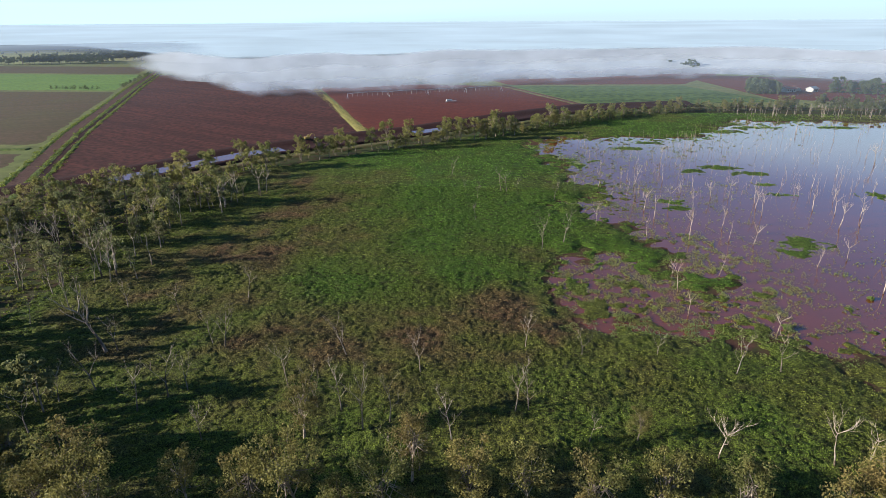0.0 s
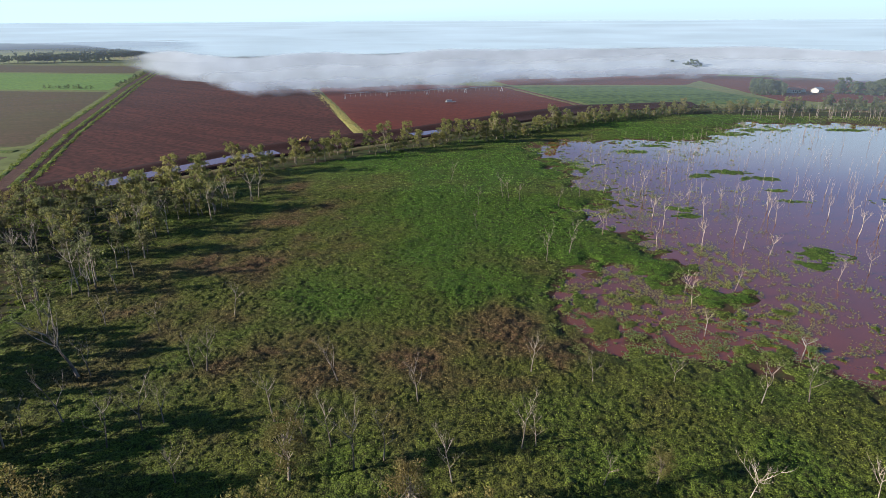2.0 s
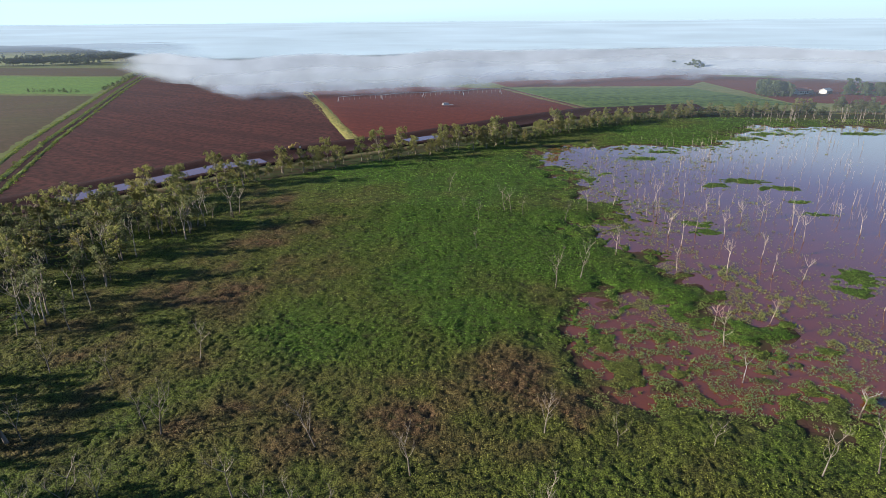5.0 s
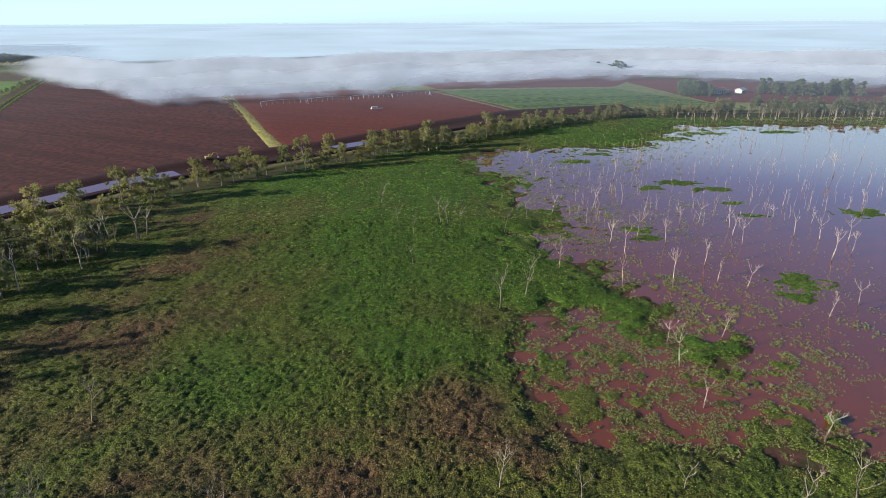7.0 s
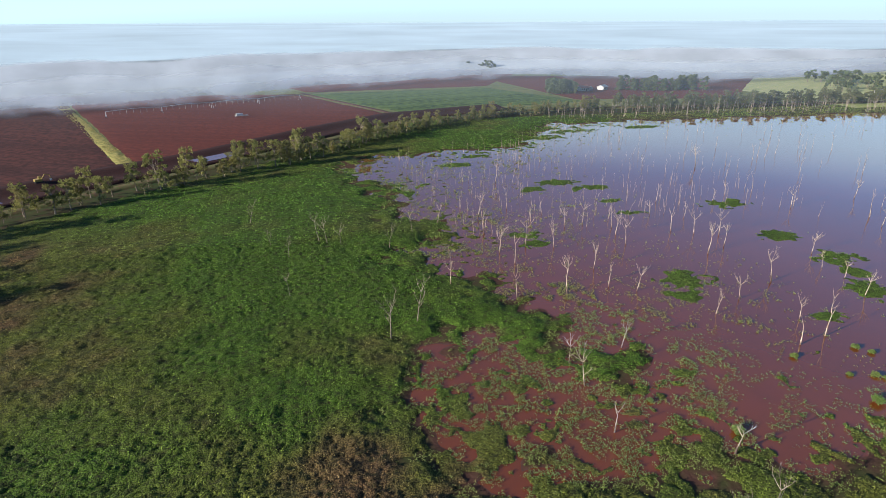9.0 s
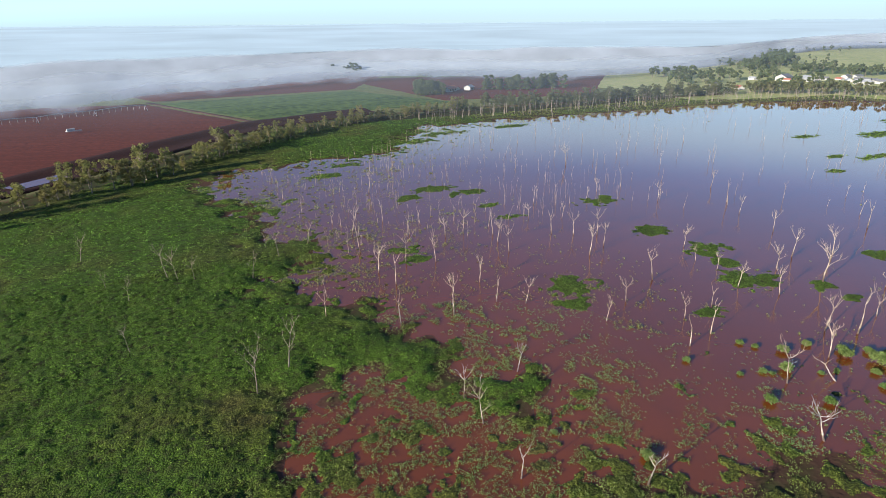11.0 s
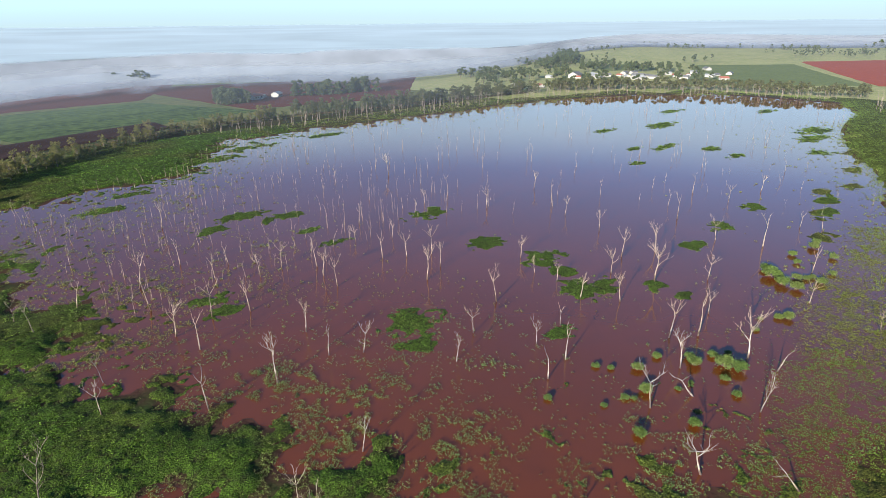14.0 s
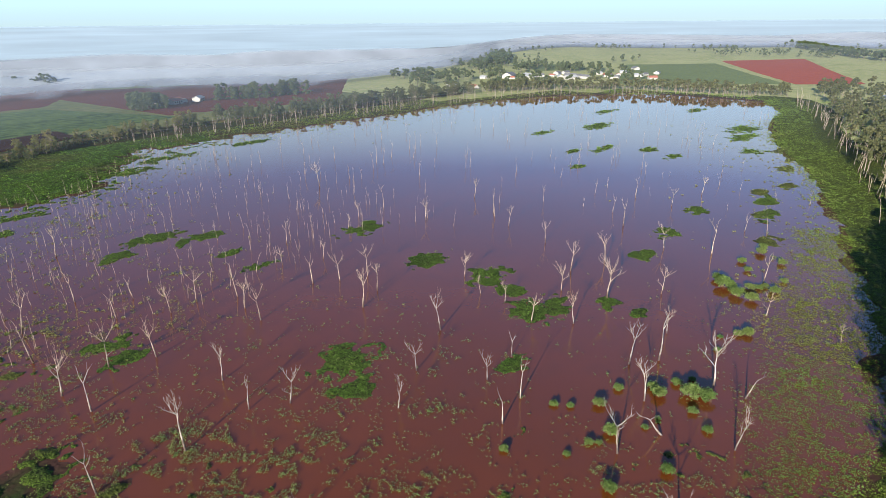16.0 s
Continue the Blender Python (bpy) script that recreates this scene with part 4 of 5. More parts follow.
belt_makers = [lambda m, s=s, w=w, lo=lo, c=c: gum_tree(s, m, wide=w, low=lo, clumps=c) for s, w, lo, c in
               ((71, 0.28, 0.28, 24), (72, 0.34, 0.22, 26), (73, 0.22, 0.25, 18), (74, 0.36, 0.35, 24), (75, 0.28, 0.18, 28))]
shade_makers = [lambda m, s=s, w=w, lo=lo: gum_tree(s, m, WOOD_LEAF, "dull green gum tree in the woodland strip", "gum trees of the woodland strip", wide=w, low=lo, clumps=14) for s, w, lo in
                ((81, 0.28, 0.4), (82, 0.33, 0.3), (83, 0.24, 0.45))]


def belt(line, width, gap, seed):
    r = np.random.default_rng(seed)
    p, left = along(line, gap)
    k = r.random(len(p)) < 0.9
    p = p + left * r.uniform(-width, width, len(p))[:, None] + r.normal(0, 1.2, p.shape)
    return [tuple(v) for v in p[k]]


BELT = [(-150, 165), (-122, 192), (-98, 232), (-60, 268), (-10, 305), (30, 342), (75, 382), (130, 412), (200, 424)]
stand(belt_makers, belt(BELT[:6], 7, 3.0, 91), (0.6, 1.22), 92)
stand(belt_makers, belt(BELT[5:], 6, 2.5, 90), (0.5, 0.98), 89)
rw = np.random.default_rng(95)
wx, wy = rw.uniform(-180, -84, 560), rw.uniform(95, 200, 560)
ok = (wy < 176 + 1.15 * (wx + 150)) & (wy > 106 - 0.55 * (wx + 95)) & (wx < -88)
stand(shade_makers + belt_makers[:1], list(zip(wx[ok][:112], wy[ok][:112])), (0.65, 1.05), 96)
dx, dy = rw.uniform(-150, -80, 90), rw.uniform(100, 205, 90)
ok = (dy < 150 + 1.1 * (dx + 130)) & (dy > 95 - 0.6 * (dx + 84))
stand(pale, list(zip(dx[ok][:44], dy[ok][:44])), (0.75, 1.1), 97)

NEAR_TREES = [(-28, 50, 0.8), (-21.5, 51, 0.95), (-1, 53, 0.85), (6, 53.5, 0.85), (13, 51, 0.7), (21, 53, 0.8), (30, 53, 0.85), (-49, 51, 0.85), (-50, 46, 0.8),
              (-57, 47, 0.8), (-11, 49, 0.7), (-26, 65, 0.75), (-9, 58, 0.8), (41, 53, 0.7), (51, 62, 0.6), (-36, 51, 0.75), (47, 53, 0.75), (-16, 48, 0.65),
              (-62, 54, 0.7), (-70, 52, 0.8), (22, 69, 0.45), (57, 55, 0.7), (-42, 45, 0.8), (0, 46, 0.7), (24, 46, 0.75), (36, 45, 0.8)]
near_makers = [lambda m, s=s, w=w: gum_tree(s, m, NEAR_LEAF, "olive-brown gum tree with thin crown", "gum trees at the marsh's edge", wide=w, low=0.4, clumps=34, per=130, size=0.135) for s, w in
               ((101, 0.36), (102, 0.42), (103, 0.32))]
near_first = {}
for k, (x, y, size) in enumerate(NEAR_TREES):
    i = k % 3
    m = place(x, y, size * 1.2, 67 * k)
    if i in near_first:
        copy_thing(near_first[i], m)
    else:
        near_first[i] = near_makers[i](m)


stand(belt_makers, belt([(60, 62), (90, 68), (130, 74), (190, 80)], 3, 3.4, 88), (0.9, 1.3), 87)
stand(grey, belt([(60, 62), (84, 66), (110, 72), (150, 77), (186, 82)], 3, 4.0, 98), (1.0, 1.4), 99)


def wood(name, spots, seed, leaf, label, tall=(8, 12), per=18, size=0.85, clumps=10, low=0.35, bark_mat=GUM_BARK):
    """Many far trees as one woodland: trunks and crowns."""
    r = np.random.default_rng(seed)
    kinds = [gum_arrays(seed + k, 10.0, clumps, per, size, 0.32, low, False) for k in range(5)]
    tv, tq, cv, cq, nt, nc = [], [], [], [], 0, 0
    for x, y in spots:
        a, b, c, d = kinds[r.integers(5)]
        t, s = r.uniform(0, 6.28), r.uniform(*tall) / 10
        rot = np.array([[math.cos(t), -math.sin(t), 0], [math.sin(t), math.cos(t), 0], [0, 0, 1]]) * s
        at = np.array([x, y, height(x, y)])
        tv.append(a @ rot.T + at), tq.append(b + nt), cv.append(c @ rot.T + at), cq.append(d + nc)
        nt, nc = nt + len(a), nc + len(c)
    ob = tagged(new(name, quads_mesh(name, np.concatenate(cv), np.concatenate(cq), leaf)), label, "trees", kind="stuff")
    part("trunks", quads_mesh("trunks", np.concatenate(tv), np.concatenate(tq), bark_mat), ob)
    return ob


def area(x0, x1, y0, y1, n, seed, test):
    r = np.random.default_rng(seed)
    x, y = r.uniform(x0, x1, n * 6), r.uniform(y0, y1, n * 6)
    k = test(x, y)
    return list(zip(x[k][:n], y[k][:n]))


wood("understorey", belt(BELT, 8, 5.5, 93), 94, WOOD_LEAF, "bushes and saplings below the gum trees", (2.0, 4.5), 20, 0.5, 9, 0.15)
wood("woodland", area(-185, -60, 5, 95, 150, 105, lambda x, y: x < -4 - 0.95 * y), 106, WOOD_LEAF, "gum woodland west of the marsh", (8, 13), 24, 0.48, 13)
wood("understorey", belt(BELT[4:], 5, 1.5, 107), 108, DARK_LEAF, "dark thicket along the foot of the tree belt", (2.5, 5), 20, 0.55, 10, 0.08)
# woods south-east of the lake, above the bank
wood("woodland", area(185, 640, 10, 185, 420, 111, lambda x, y: (y < 82 + 0.22 * (x - 190)) & (y > 15 + 0.12 * (x - 190)) & (x > 195)), 112, WOOD_LEAF, "dense grey-green gum woodland beside the lake", (8, 12), 18, 0.6, 13)
wood("woodland", belt([(215, 428), (300, 412), (380, 404), (430, 400)], 9, 1.6, 113), 114, WOOD_LEAF, "belt of tall gum trees on the northern bank", (7, 11), 30, 0.4, 18, 0.3)
wood("understorey", belt([(190, 424), (300, 410), (380, 402), (430, 398)], 8, 1.3, 148), 149, DARK_LEAF, "dark bushes below the trees of the northern bank", (3, 6), 26, 0.45, 10, 0.08)
wood("woodland", belt([(440, 392), (490, 362), (535, 300), (548, 230), (560, 185)], 9, 1.3, 115), 116, WOOD_LEAF, "grey-green trees on the eastern shore", (7, 11))
wood("woodland", belt([(203, 522), (228, 518)], 9, 1.2, 117) + belt([(268, 530), (300, 516), (340, 510)], 9, 2.0, 118), 119, DARK_LEAF, "dark tall trees round the farmstead", (8, 12.5), 44, 0.45, 30, 0.08)
wood("woodland", belt([(-650, 1000), (-530, 1010)], 16, 1.5, 121) + belt([(-720, 860), (-600, 1000)], 6, 2.0, 122), 123, DARK_LEAF, "dark far plantation", (12, 16), 26, 0.9, 9)
wood("woodland", belt([(-860, 850), (-610, 900)], 14, 2.0, 124), 125, DARK_LEAF, "far line of trees behind the fields", (8, 11), 22, 1.0, 9)
wood("woodland", area(430, 720, 330, 560, 170, 126, lambda x, y: (y > 360 - 0.2 * (x - 430)) & (fbm(x, y, 50, 127) > 0.52)), 128, DARK_LEAF, "scattered trees round the village", (7, 12), 24, 0.9, 9)
wood("woodland", area(650, 1350, 200, 760, 260, 129, lambda x, y: (fbm(x, y, 90, 130) > 0.54) & ((y > 450) | (x > 1040))), 131, DARK_LEAF, "scattered bushes on the hillside", (6, 10), 18, 1.2, 7)
wood("woodland", belt([(640, 560), (760, 600), (900, 700)], 16, 3, 132) + belt([(1020, 160), (1130, 230), (1380, 345)], 10, 4, 133), 134, DARK_LEAF, "tree lines on the skyline", (9, 13), 20, 1.3, 8)
wood("woodland", area(-1400, -500, 850, 1800, 260, 135, lambda x, y: (fbm(x, y, 120, 136) > 0.5) & (np.hypot(x, y) > 1280) & (np.hypot(x, y) < 1850) & (x < -0.55 * y)), 137, WOOD_LEAF, "woods on the far hills", (6, 9), 12, 1.8, 7)
wood("woodland", [(-226, 619), (-271, 602), (-95, 640)], 145, DARK_LEAF, "lone dark trees at the field's far corner", (5, 7), 60, 0.4, 14, 0.2)
wood("woodland", belt([(190, 752), (224, 736)], 6, 4.0, 146), 147, DARK_LEAF, "dark trees standing in the fog", (10, 14), 46, 0.5, 14, 0.2)
wood("hedge", belt([(-425, 532), (-372, 530)], 3, 2.0, 138) + belt([(-362, 548), (-520, 920)], 4, 3, 139), 140, DARK_LEAF, "bushes along the track", (1.8, 4), 20, 0.7, 10, 0.05)
dead_stand("drowned_stand", belt([(150, 395), (205, 392), (300, 382), (400, 372), (470, 345), (526, 270), (528, 200)], 11, 1.6, 141), 142, STEM_WOOD, "pale dead stems along the far shore", (0.6, 1.05), 0.12)
dead_stand("dead_fringe", belt([(190, 80), (300, 106), (400, 133), (520, 170)], 4, 4.0, 143), 144, DEAD_WOOD, "pale leafless trees fringing the woodland", (0.7, 1.2), 0.12)


# ---- shrubs in the water ----
def shrub(seed, m, label="round bright green shrub standing in the water"):
    rn = np.random.default_rng(seed)
    ob = thing("shrub", label, "shrub", "shrubs in the water", m=m)
    verts, faces, centers = [], [], []
    for k in range(9):
        t, r = 2.4 * k, 0.62 * math.sqrt(k / 9)
        c = Vector((r * math.cos(t), r * math.sin(t), 0.55 + 0.35 * (1 - r) + rn.uniform(-0.1, 0.1)))
        tube(verts, faces, [Vector((0, 0, -0.3)), c * 0.5, c], [0.04, 0.03, 0.015], 4)
        centers.append(c)
    v, q = leaf_cloud(rn, centers, [0.42] * 9, 95, 0.095, 0.9)
    part("woody_base", mesh_of("woody_base", verts, faces, GUM_BARK), ob)
    part("foliage", quads_mesh("foliage", v, q, SHRUB_LEAF), ob)
    return ob


SHRUBS = [(104.7, 101.6, 1), (107.8, 104.8, 1), (106.4, 116.1, 1), (158.5, 115.4, 2.3), (155.4, 111.7, 1.9), (154.8, 108.5, 1.7), (162, 105.7, 1.5), (169.3, 105.4, 1.1), (180.9, 108.3, 1.3), (176.1, 116.1, 1.3),
          (171.2, 113.5, 1.2), (185.4, 114.1, 1.6), (160.7, 110.4, 1.4), (138.2, 106.3, 0.7), (138.5, 105, 1.4), (137.3, 106.4, 1.1), (134.3, 108.7, 0.7),
          (161.6, 117.5, 1.5), (159.1, 114, 1.6), (162.1, 108.8, 1.1), (163.9, 108.1, 1), (108.8, 110.5, 1.6), (110.2, 112, 1.2), (113.8, 109.4, 1.1),
          (112, 106.6, 2), (112.5, 104.4, 1.8), (116.5, 107.8, 0.8), (100.5, 116.6, 1.3), (106.4, 116.1, 1),
          (95.3, 112.2, 1.4), (91.4, 113.6, 0.9), (92.3, 112.5, 0.7), (92.9, 103, 1.2), (85, 107.5, 1.3), (96, 122, 0.9), (97.3, 119.8, 0.8),
          (99.7, 108.9, 0.7), (102.2, 107.9, 0.5), (87.3, 114.8, 0.7), (82.6, 122, 0.9), (58.5, 106.5, 1.2), (50.2, 116.4, 0.7), (129, 107.6, 0.8),
          (189.7, 114.6, 1.4), (103, 108.3, 0.6)]
first_shrub = []
for k, (x, y, size) in enumerate(SHRUBS):
    m = place(x, y, size, 50 * k)
    if k < 3:
        first_shrub.append(shrub(151 + k, m))
    else:
        copy_thing(first_shrub[k % 3], m)


# ---- farm and village ----
def box(verts, faces, x0, x1, y0, y1, z0, z1):
    s = len(verts)
    verts += [Vector(v) for v in ((x0, y0, z0), (x1, y0, z0), (x1, y1, z0), (x0, y1, z0), (x0, y0, z1), (x1, y0, z1), (x1, y1, z1), (x0, y1, z1))]
    faces += [tuple(s + i for i in f) for f in ((3, 2, 1, 0), (4, 5, 6, 7), (0, 1, 5, 4), (1, 2, 6, 5), (2, 3, 7, 6), (3, 0, 4, 7))]


def boxed(name, dims, mat, parent, label=""):
    verts, faces = [], []
    box(verts, faces, *dims)
    return part(name, mesh_of(name, verts, faces, mat), parent, label)


def house(m, w, d, h, roof_mat, label):
    """A low house with a gabled sheet roof, door and windows."""
    ob = thing("house", label, "house", "houses round the lake", m=m)
    verts = [Vector(v) for v in ((-w, -d, 0), (w, -d, 0), (w, d, 0), (-w, d, 0), (-w, -d, h), (w, -d, h), (w, d, h), (-w, d, h), (-w, 0, h + d * 0.5), (w, 0, h + d * 0.5))]
    part("wall", mesh_of("wall", verts, [(0, 1, 5, 4), (2, 3, 7, 6), (1, 2, 6, 9, 5), (3, 0, 4, 8, 7)], WALL), ob)
    e, r = 0.6, h + d * 0.5 + 0.12
    top = [(-w - e, -d - e, h - 0.2), (w + e, -d - e, h - 0.2), (w + e, 0, r), (-w - e, 0, r), (w + e, d + e, h - 0.2), (-w - e, d + e, h - 0.2)]
    rv = [Vector(v) for v in top] + [Vector(v) + Vector((0, 0, 0.15)) for v in top]
    part("roof", mesh_of("roof", rv, [(0, 3, 2, 1), (3, 5, 4, 2), (6, 7, 8, 9), (9, 8, 10, 11), (0, 1, 7, 6), (5, 11, 10, 4), (1, 2, 8, 7), (2, 4, 10, 8), (0, 6, 9, 3), (3, 9, 11, 5)], roof_mat), ob)
    for x in (-0.6 * w, -0.15 * w, 0.65 * w):
        boxed("window", (x - 0.6, x + 0.6, -d - 0.05, -d + 0.05, 1.0, 2.2), PANE, ob)
    boxed("door", (0.25 * w - 0.45, 0.25 * w + 0.45, -d - 0.06, -d + 0.04, 0, 2.05), PANE, ob)
    return ob


def at_ground(x, y, turn):
    return pose(x, y, height(x, y) + 0.1, 0, 0, turn)


kinds = [house(at_ground(260, 534, 40), 4.5, 3, 2.6, ROOF_PALE, "white farmhouse with a pale roof below dark trees"),
         house(at_ground(240, 532, 20), 5, 3.5, 2.8, ROOF_RED, "low farm shed with a rust-red roof"),
         house(at_ground(574, 433, 60), 7, 4.5, 3.2, ROOF_PALE, "pale village house with a white roof"),
         house(at_ground(600, 398, 110), 6, 4, 3, ROOF_GREY, "village house with a dark grey roof"),
         house(at_ground(566, 452, 15), 8, 5, 3.6, ROOF_GREY, "long village shed with a grey roof")]
rv = random.Random(161)
for x, y in [(230, 538), (250, 540), (599, 434), (635, 434), (588, 391), (608, 385), (661, 396), (746, 390), (675, 349), (635, 324), (658, 348), (460, 443), (460, 417),
             (589, 436), (647, 430), (640, 375), (572, 126), (620, 400), (600, 410), (655, 370), (690, 380), (625, 360), (560, 445), (700, 345), (545, 470), (610, 425)]:
    copy_thing(kinds[rv.choice((0, 1, 2, 2, 3, 3, 4))], at_ground(x, y, rv.uniform(0, 180)) @ Matrix.Scale(rv.uniform(0.5, 0.85), 4))


YELLOW = plain("yellow_machine_paint", (0.34, 0.24, 0.06), (0.26, 0.18, 0.05), 0.4, 0.5)
RUBBER = plain("dark_rubber", (0.02, 0.02, 0.02), (0.035, 0.033, 0.03), 0.2, 0.8)


def digger(m):
    """A small tracked digger with cab, boom and bucket."""
    ob = thing("excavator", "yellow excavator parked on the canal bank", "excavator", m=m)
    boxed("track", (-1.7, 1.7, -1.3, -0.8, 0, 0.7), RUBBER, ob)
    boxed("track", (-1.7, 1.7, 0.8, 1.3, 0, 0.7), RUBBER, ob)
    body = boxed("body", (-1.9, 1.1, -1.2, 1.2, 0.8, 1.9), YELLOW, ob)
    cab = boxed("cab", (0.0, 1.2, 0.1, 1.1, 1.9, 2.9), YELLOW, ob)
    boxed("window", (1.2, 1.24, 0.2, 1.0, 2.0, 2.8), PANE, cab)
    verts, faces = [], []
    tube(verts, faces, [Vector((1.0, -0.3, 1.6)), Vector((2.6, -0.3, 3.6)), Vector((4.4, -0.3, 3.2)), Vector((4.9, -0.3, 1.2))], [0.24, 0.26, 0.2, 0.14], 6)
    part("boom", mesh_of("boom", verts, faces, YELLOW), ob)
    boxed("bucket", (4.4, 5.2, -0.75, 0.15, 0.5, 1.2), STEEL, ob)
    return ob


digger(at_ground(-97, 289, 35) @ Matrix.Translation((0, 0, 1.2)) @ Matrix.Scale(0.8, 4))


def irrigator():
    """A long wheeled irrigation boom across the red field: towers, pipe and drops."""
    a, b = Vector((-122, 469, 0.6)), Vector((0, 531, 0.6))
    ob = thing("irrigation_boom", "long galvanised irrigation boom on wheeled towers", "irrigator", m=Matrix.Translation(a))
    run, count = b - a, 4
    verts, faces = [], []
    tube(verts, faces, [run * (k / 24) + Vector((0, 0, 3.6 + 0.7 * abs(math.sin(math.pi * k * count / 24)))) for k in range(25)], [0.13] * 25, 5)
    part("pipe", mesh_of("pipe", verts, faces, STEEL), ob)
    for k in range(count + 1):
        c = run * (k / count)
        verts, faces = [], []
        for off in (-2.2, 2.2):
            tube(verts, faces, [c + Vector((-0.46 * off, 0.89 * off, 0)), c + Vector((0, 0, 3.6))], [0.13, 0.1], 4)
        tower = part("tower", mesh_of("tower", verts, faces, STEEL), ob)
        for off in (-2.2, 2.2):
            verts, faces = [], []
            hub = c + Vector((-0.46 * off, 0.89 * off, 0.1))
            tube(verts, faces, [hub - Vector((0.12, 0.06, 0)), hub + Vector((0.12, 0.06, 0))], [0.65, 0.65], 10)
            part("wheel", mesh_of("wheel", verts, faces, RUBBER), tower)
    for k in range(1, 33):
        c = run * (k / 33)
        verts, faces = [], []
        tube(verts, faces, [c + Vector((0, 0, 3.7)), c + Vector((0, 0, 1.2))], [0.07, 0.09], 4)
        part("drop_hose", mesh_of("drop_hose", verts, faces, WALL), ob)
    return ob


irrigator()


def trailer(m):
    ob = thing("farm_trailer", "pale low farm trailer standing in the red field", "trailer", m=m)
    boxed("bed", (-4, 4, -1.2, 1.2, 0.9, 1.2), WALL, ob)
    boxed("tank", (-3.4, 0.6, -0.9, 0.9, 1.2, 2.4), ROOF_PALE, ob)
    for x in (-2.5, 2.5):
        for y in (-1.2, 1.2):
            verts, faces = [], []
            tube(verts, faces, [Vector((x, y - 0.12, 0.5)), Vector((x, y + 0.12, 0.5))], [0.5, 0.5], 10)
            part("wheel", mesh_of("wheel", verts, faces, RUBBER), ob)
    return ob


trailer(at_ground(-37, 446, 20) @ Matrix.Translation((0, 0, 0.45)))


# ---- fog ----
FRONT = [(-75, 1500), (-55, 950), (-46, 900), (-41, 800), (-37, 600), (-33, 490), (-28, 480), (-23, 480), (-15, 485), (-8, 485), (-2.7, 520), (5, 550),
         (13, 620), (20, 650), (28, 640), (34, 610), (42, 660), (50, 780), (55, 1080), (58, 1330), (75, 1330), (110, 1400)]
EYE = (20, 80)


def front(az):
    return sum(np.interp(az + 2.2 * k, [f[0] for f in FRONT], [f[1] for f in FRONT]) for k in (-1.5, -0.5, 0.5, 1.5)) / 4


def veil_material(name, colour, lo=0.3, hi=0.7, upright=0.7, torn=1.0):
    """Thin cloud: it scatters light softly, and is as thick as its mesh says, less where it is torn."""
    m = bpy.data.materials.new(name)
    m.use_nodes = True
    n, l = m.node_tree.nodes, m.node_tree.links
    n.remove(n["Principled BSDF"])
    a, c = n.new("ShaderNodeAttribute"), n.new("ShaderNodeAttribute")
    a.attribute_name, c.attribute_name = "depth", "drift"
    w = noise_fac(n, l, 1.0, 5, lo, hi, c.outputs["Vector"])
    s = n.new("ShaderNodeMath")
    s.operation, s.inputs[1].default_value, s.inputs[2].default_value = "MULTIPLY_ADD", torn, -0.5 * torn
    l.new(w, s.inputs[0])
    t = n.new("ShaderNodeMath")
    t.operation = "ADD"
    l.new(s.outputs[0], t.inputs[0]), l.new(a.outputs["Fac"], t.inputs[1])
    r = n.new("ShaderNodeMapRange")
    r.interpolation_type = "SMOOTHSTEP"
    b = n.new("ShaderNodeAttribute")
    b.attribute_name = "thick"
    l.new(t.outputs[0], r.inputs["Value"]), l.new(b.outputs["Fac"], r.inputs["To Max"])
    g, up, soft = n.new("ShaderNodeNewGeometry"), n.new("ShaderNodeVectorMath"), n.new("ShaderNodeVectorMath")
    up.operation, up.inputs[1].default_value, up.inputs[2].default_value = "MULTIPLY_ADD", (1 - upright,) * 3, (0, 0, upright)
    soft.operation = "NORMALIZE"
    l.new(g.outputs["Normal"], up.inputs[0]), l.new(up.outputs[0], soft.inputs[0])
    d, x, o = n.new("ShaderNodeBsdfDiffuse"), n.new("ShaderNodeBsdfTransparent"), n.new("ShaderNodeMixShader")
    l.new(mix(n, l, w, tuple(0.78 * c for c in colour), colour), d.inputs["Color"])
    l.new(soft.outputs[0], d.inputs["Normal"])
    l.new(r.outputs[0], o.inputs[0]), l.new(x.outputs[0], o.inputs[1]), l.new(d.outputs[0], o.inputs[2])
    l.new(o.outputs[0], n["Material Output"].inputs["Surface"])
    return m


def veil(name, x, y, z, shape, mat, depth, thick, drift, parent=None):
    """A curved sheet of cloud through a grid of points, with what is empty cut away."""
    i = np.arange(len(x)).reshape(shape)
    quads = np.stack([i[:-1, :-1], i[:-1, 1:], i[1:, 1:], i[1:, :-1]], -1).reshape(-1, 4)
    quads = quads[(np.minimum(depth, thick)[quads].max(1) > 0.0) & (depth[quads].max(1) > -0.5)]
    me = quads_mesh(name, np.stack([x, y, z], 1), quads, mat, depth=depth, thick=thick)
    at = me.attributes.new("drift", "FLOAT_VECTOR", "POINT")
    at.data.foreach_set("vector", np.stack(drift, 1).astype(np.float32).ravel())
    me.shade_smooth()
    ob = new(name, me)
    ob.parent = parent
    return ob


# Darker blue-grey copy of the fog: the shade low on its front, in colour.
SHADED_FOG = veil_material("shaded_fog", (0.46, 0.50, 0.56), upright=0.9, torn=0.8)
FOG = veil_material("fog", (0.53, 0.57, 0.60), upright=0.9, torn=0.4)
bank = thing("fog_bank", "low white morning fog lying over the far fields", "fog", kind="stuff")


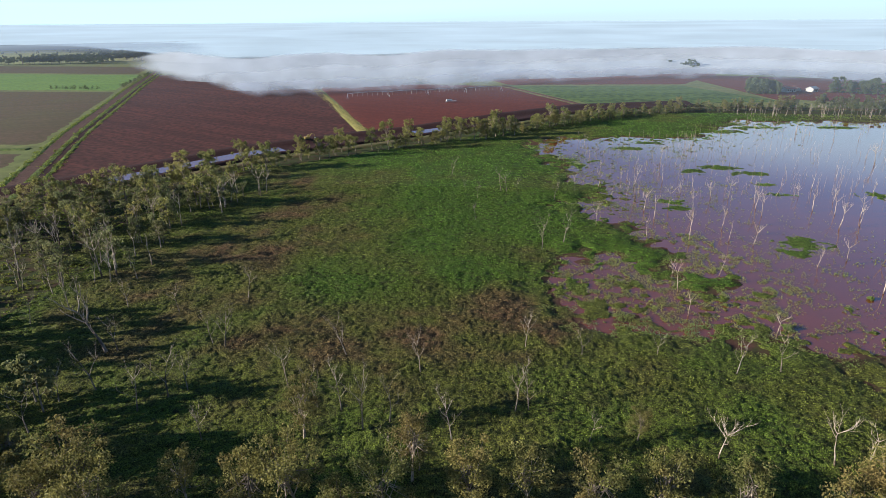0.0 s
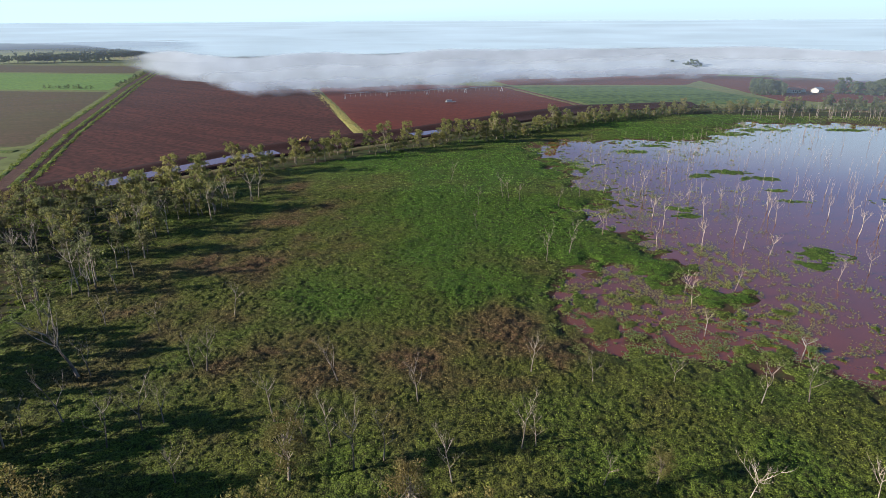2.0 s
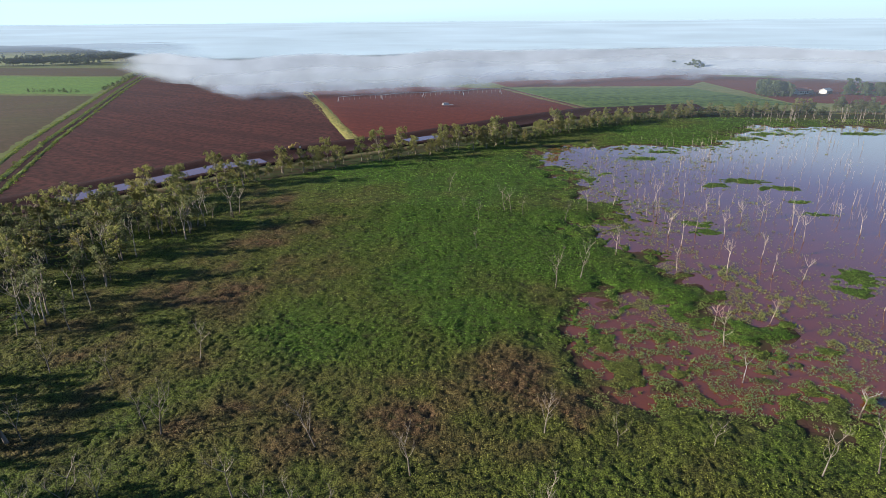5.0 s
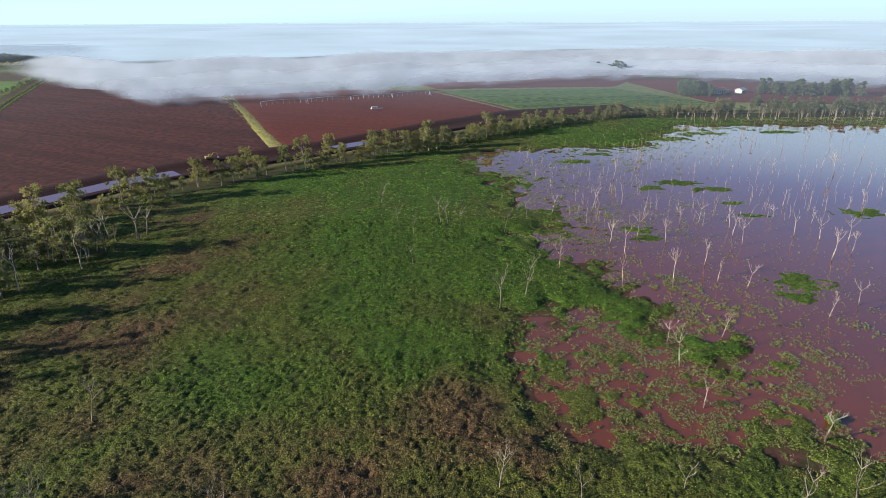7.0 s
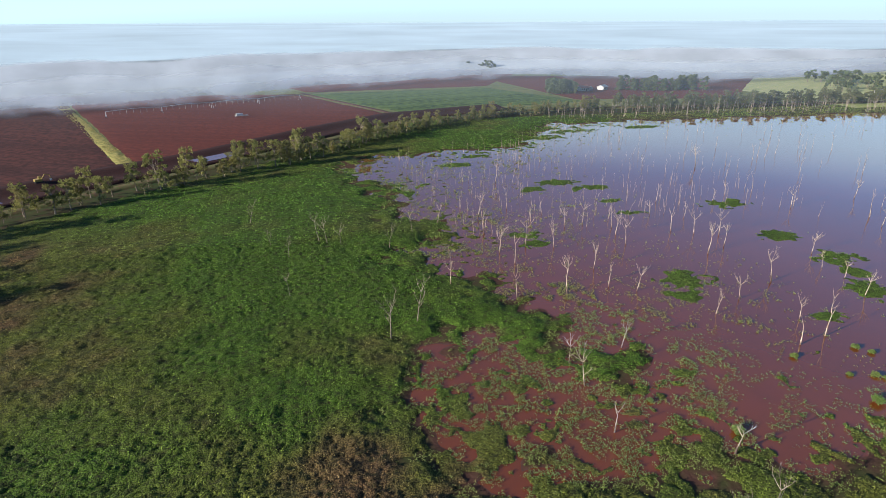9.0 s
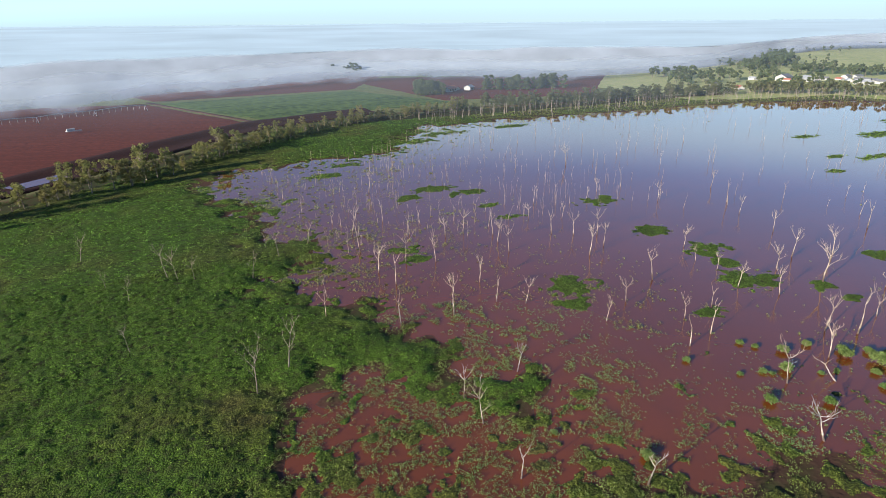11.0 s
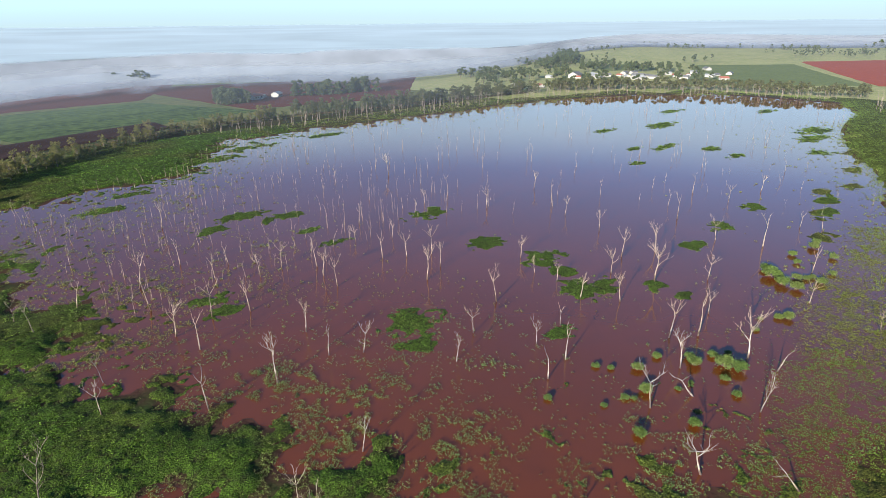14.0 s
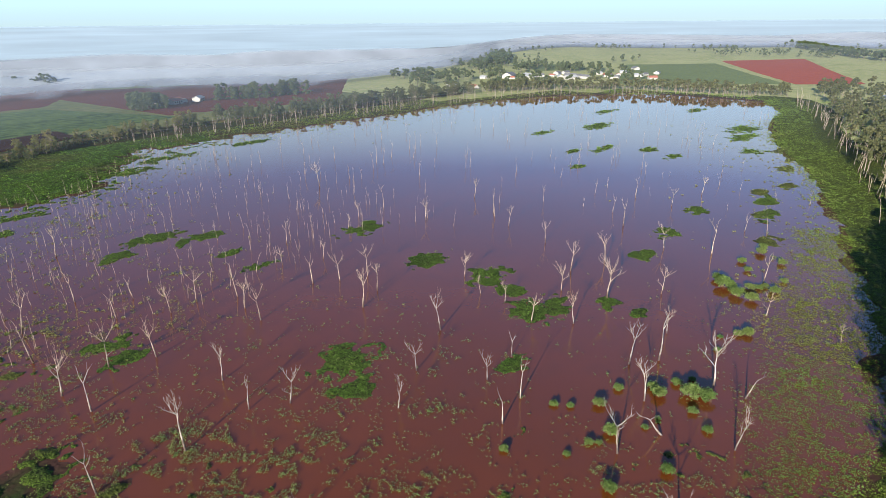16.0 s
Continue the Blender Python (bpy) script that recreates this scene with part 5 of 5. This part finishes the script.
def fog_wall(k, back, top, body, mat):
    """One swell of the fog bank: it leans away from the lake, fades in from its foot and billows along its crest."""
    az = np.concatenate([np.linspace(-75, -47, 20), np.linspace(-46, 62, 260), np.linspace(63, 110, 20)])
    h = np.linspace(0, 1, 30)
    ga, gh = (g.ravel() for g in np.meshgrid(az, h))
    west, east = ramp(-33, -42, ga) if k == 2 else ramp(-29, -37, ga), ramp(44, 56, ga)
    base = front(ga) + back * (1 - 0.5 * east) + 18 * (vnoise(ga * 10, 0 * ga, 90, 200 + k) - 0.5)
    crest = (top - 0.62 * top * west) * (0.8 + 0.4 * vnoise(ga * 10, 0 * ga + 50, 70, 210 + k))
    gd = base + gh * (40 + 1.5 * crest)
    x, y = EYE[0] + gd * np.sin(np.radians(ga)), EYE[1] + gd * np.cos(np.radians(ga))
    z = hills(x, y) - 0.5 + gh * crest
    foot = ramp(-0.1, 0.75, gh) if k == 0 else 0.5 + 0.5 * ramp(0, 0.5, gh)
    depth = 1.5 * foot * ramp(1.0, 0.6 if k < 2 else 0.74, gh) - 0.3 - 2.2 * west
    return veil("swell", x, y, z, (len(h), len(az)), mat, depth, body + 0 * ga, (ga * 10 / 30, z / 17 + 3.1 * k, gd / 120), bank)


for k, (back, top, body, mat) in enumerate(((-55, 14, 0.5, SHADED_FOG), (20, 21, 0.82, FOG), (110, 28, 0.98, FOG))):
    fog_wall(k, back, top, body, mat)


def mist():
    """Aerial haze over the far land, added as one thin pale sheet up to the fog, thicker with distance."""
    az, d = np.linspace(-85, 120, 160), np.concatenate([np.arange(170, 900, 30), 900 * 1.09 ** np.arange(12)])
    ga, gd = (g.ravel() for g in np.meshgrid(az, d))
    x, y = EYE[0] + gd * np.sin(np.radians(ga)), EYE[1] + gd * np.cos(np.radians(ga))
    thick = (0.08 + 0.08 * ramp(-20, 0, ga)) * ramp(170, 420, gd) + 0.22 * ramp(400, 1000, gd) + 0.3 * ramp(900, 1800, gd)
    thick = thick * (1 - 0.62 * ramp(38, 56, ga) - 0.65 * ramp(-18, -32, ga) * ramp(1250, 900, gd))
    depth = 1.1 - 2.0 * ramp(-20, 60, gd - front(ga)) * ramp(-34, -24, ga)
    ob = veil("mist", x, y, 17 + 0 * x, (len(d), len(az)), veil_material("distance_haze", (0.58, 0.68, 0.76), 0.1, 0.9, 1.0), depth, thick, (x / 300, y / 300, 0 * x))
    return tagged(ob, "thin bluish sheet standing in for haze over the far land", "mist", kind="stuff")


mist()


def cloud_and_haze():
    """The upper side of the fog and cloud beyond, with distance haze painted in as blue: it goes on to the horizon and
    ends there in streaks.
    """
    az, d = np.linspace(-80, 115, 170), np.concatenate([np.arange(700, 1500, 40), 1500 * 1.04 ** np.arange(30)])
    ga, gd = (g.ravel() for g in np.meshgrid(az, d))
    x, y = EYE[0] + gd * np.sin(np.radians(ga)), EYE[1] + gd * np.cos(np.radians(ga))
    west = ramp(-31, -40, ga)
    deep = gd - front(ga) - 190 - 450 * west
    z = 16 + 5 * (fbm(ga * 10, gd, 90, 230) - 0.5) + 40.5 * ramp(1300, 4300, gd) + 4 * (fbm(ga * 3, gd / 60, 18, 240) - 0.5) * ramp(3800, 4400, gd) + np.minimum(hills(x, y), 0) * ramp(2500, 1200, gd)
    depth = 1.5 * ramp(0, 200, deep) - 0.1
    ob = veil("cloud_and_haze", x, y, z, (len(d), len(az)), veil_material("cloud_and_haze", (0.58, 0.70, 0.75), 0.25, 0.75, 0.9), depth, 0.97 + 0 * x, (ga / 9, gd / 330, 0 * x + 31))
    return tagged(ob, "streaked cloud sheet towards the horizon with blue haze painted in", "cloud", kind="stuff")


cloud_and_haze()


def horizon_glow():
    """A glowing ring added for the pale sky above the horizon, far behind all else: it brightens the lake's reflections
    and gives way to the open sky upwards.
    """
    m = bpy.data.materials.new("sky_glow")
    m.use_nodes = True
    n, l = m.node_tree.nodes, m.node_tree.links
    n.remove(n["Principled BSDF"])
    a, e, x, o = n.new("ShaderNodeAttribute"), n.new("ShaderNodeEmission"), n.new("ShaderNodeBsdfTransparent"), n.new("ShaderNodeMixShader")
    a.attribute_name = "thick"
    tone_at = n.new("ShaderNodeAttribute")
    tone_at.attribute_name = "depth"
    tone = mix(n, l, tone_at.outputs["Fac"], (0.33, 0.47, 0.57), (0.28, 0.355, 0.365))
    l.new(tone, e.inputs["Color"])
    l.new(a.outputs["Fac"], o.inputs[0]), l.new(x.outputs[0], o.inputs[1]), l.new(e.outputs[0], o.inputs[2])
    l.new(o.outputs[0], n["Material Output"].inputs["Surface"])
    az, h = np.linspace(0, 360, 181), np.linspace(0, 1, 30)
    ga, gh = (g.ravel() for g in np.meshgrid(az, h))
    x, y = EYE[0] + 4780 * np.sin(np.radians(ga)), EYE[1] + 4780 * np.cos(np.radians(ga))
    rise = 1120 - 860 * ramp(130, 70, np.abs((ga + 107 + 180) % 360 - 180))
    ob = veil("backdrop", x, y, -20 + rise * gh, (len(h), len(az)), m, 0.05 + ramp(0.3, 0.05, gh), 0.95 * ramp(1.0, 0.65, gh), (ga / 20, gh, 0 * x))
    return tagged(ob, "added glowing ring in place of the pale cyan sky above the horizon", "sky", kind="structure")


horizon_glow()
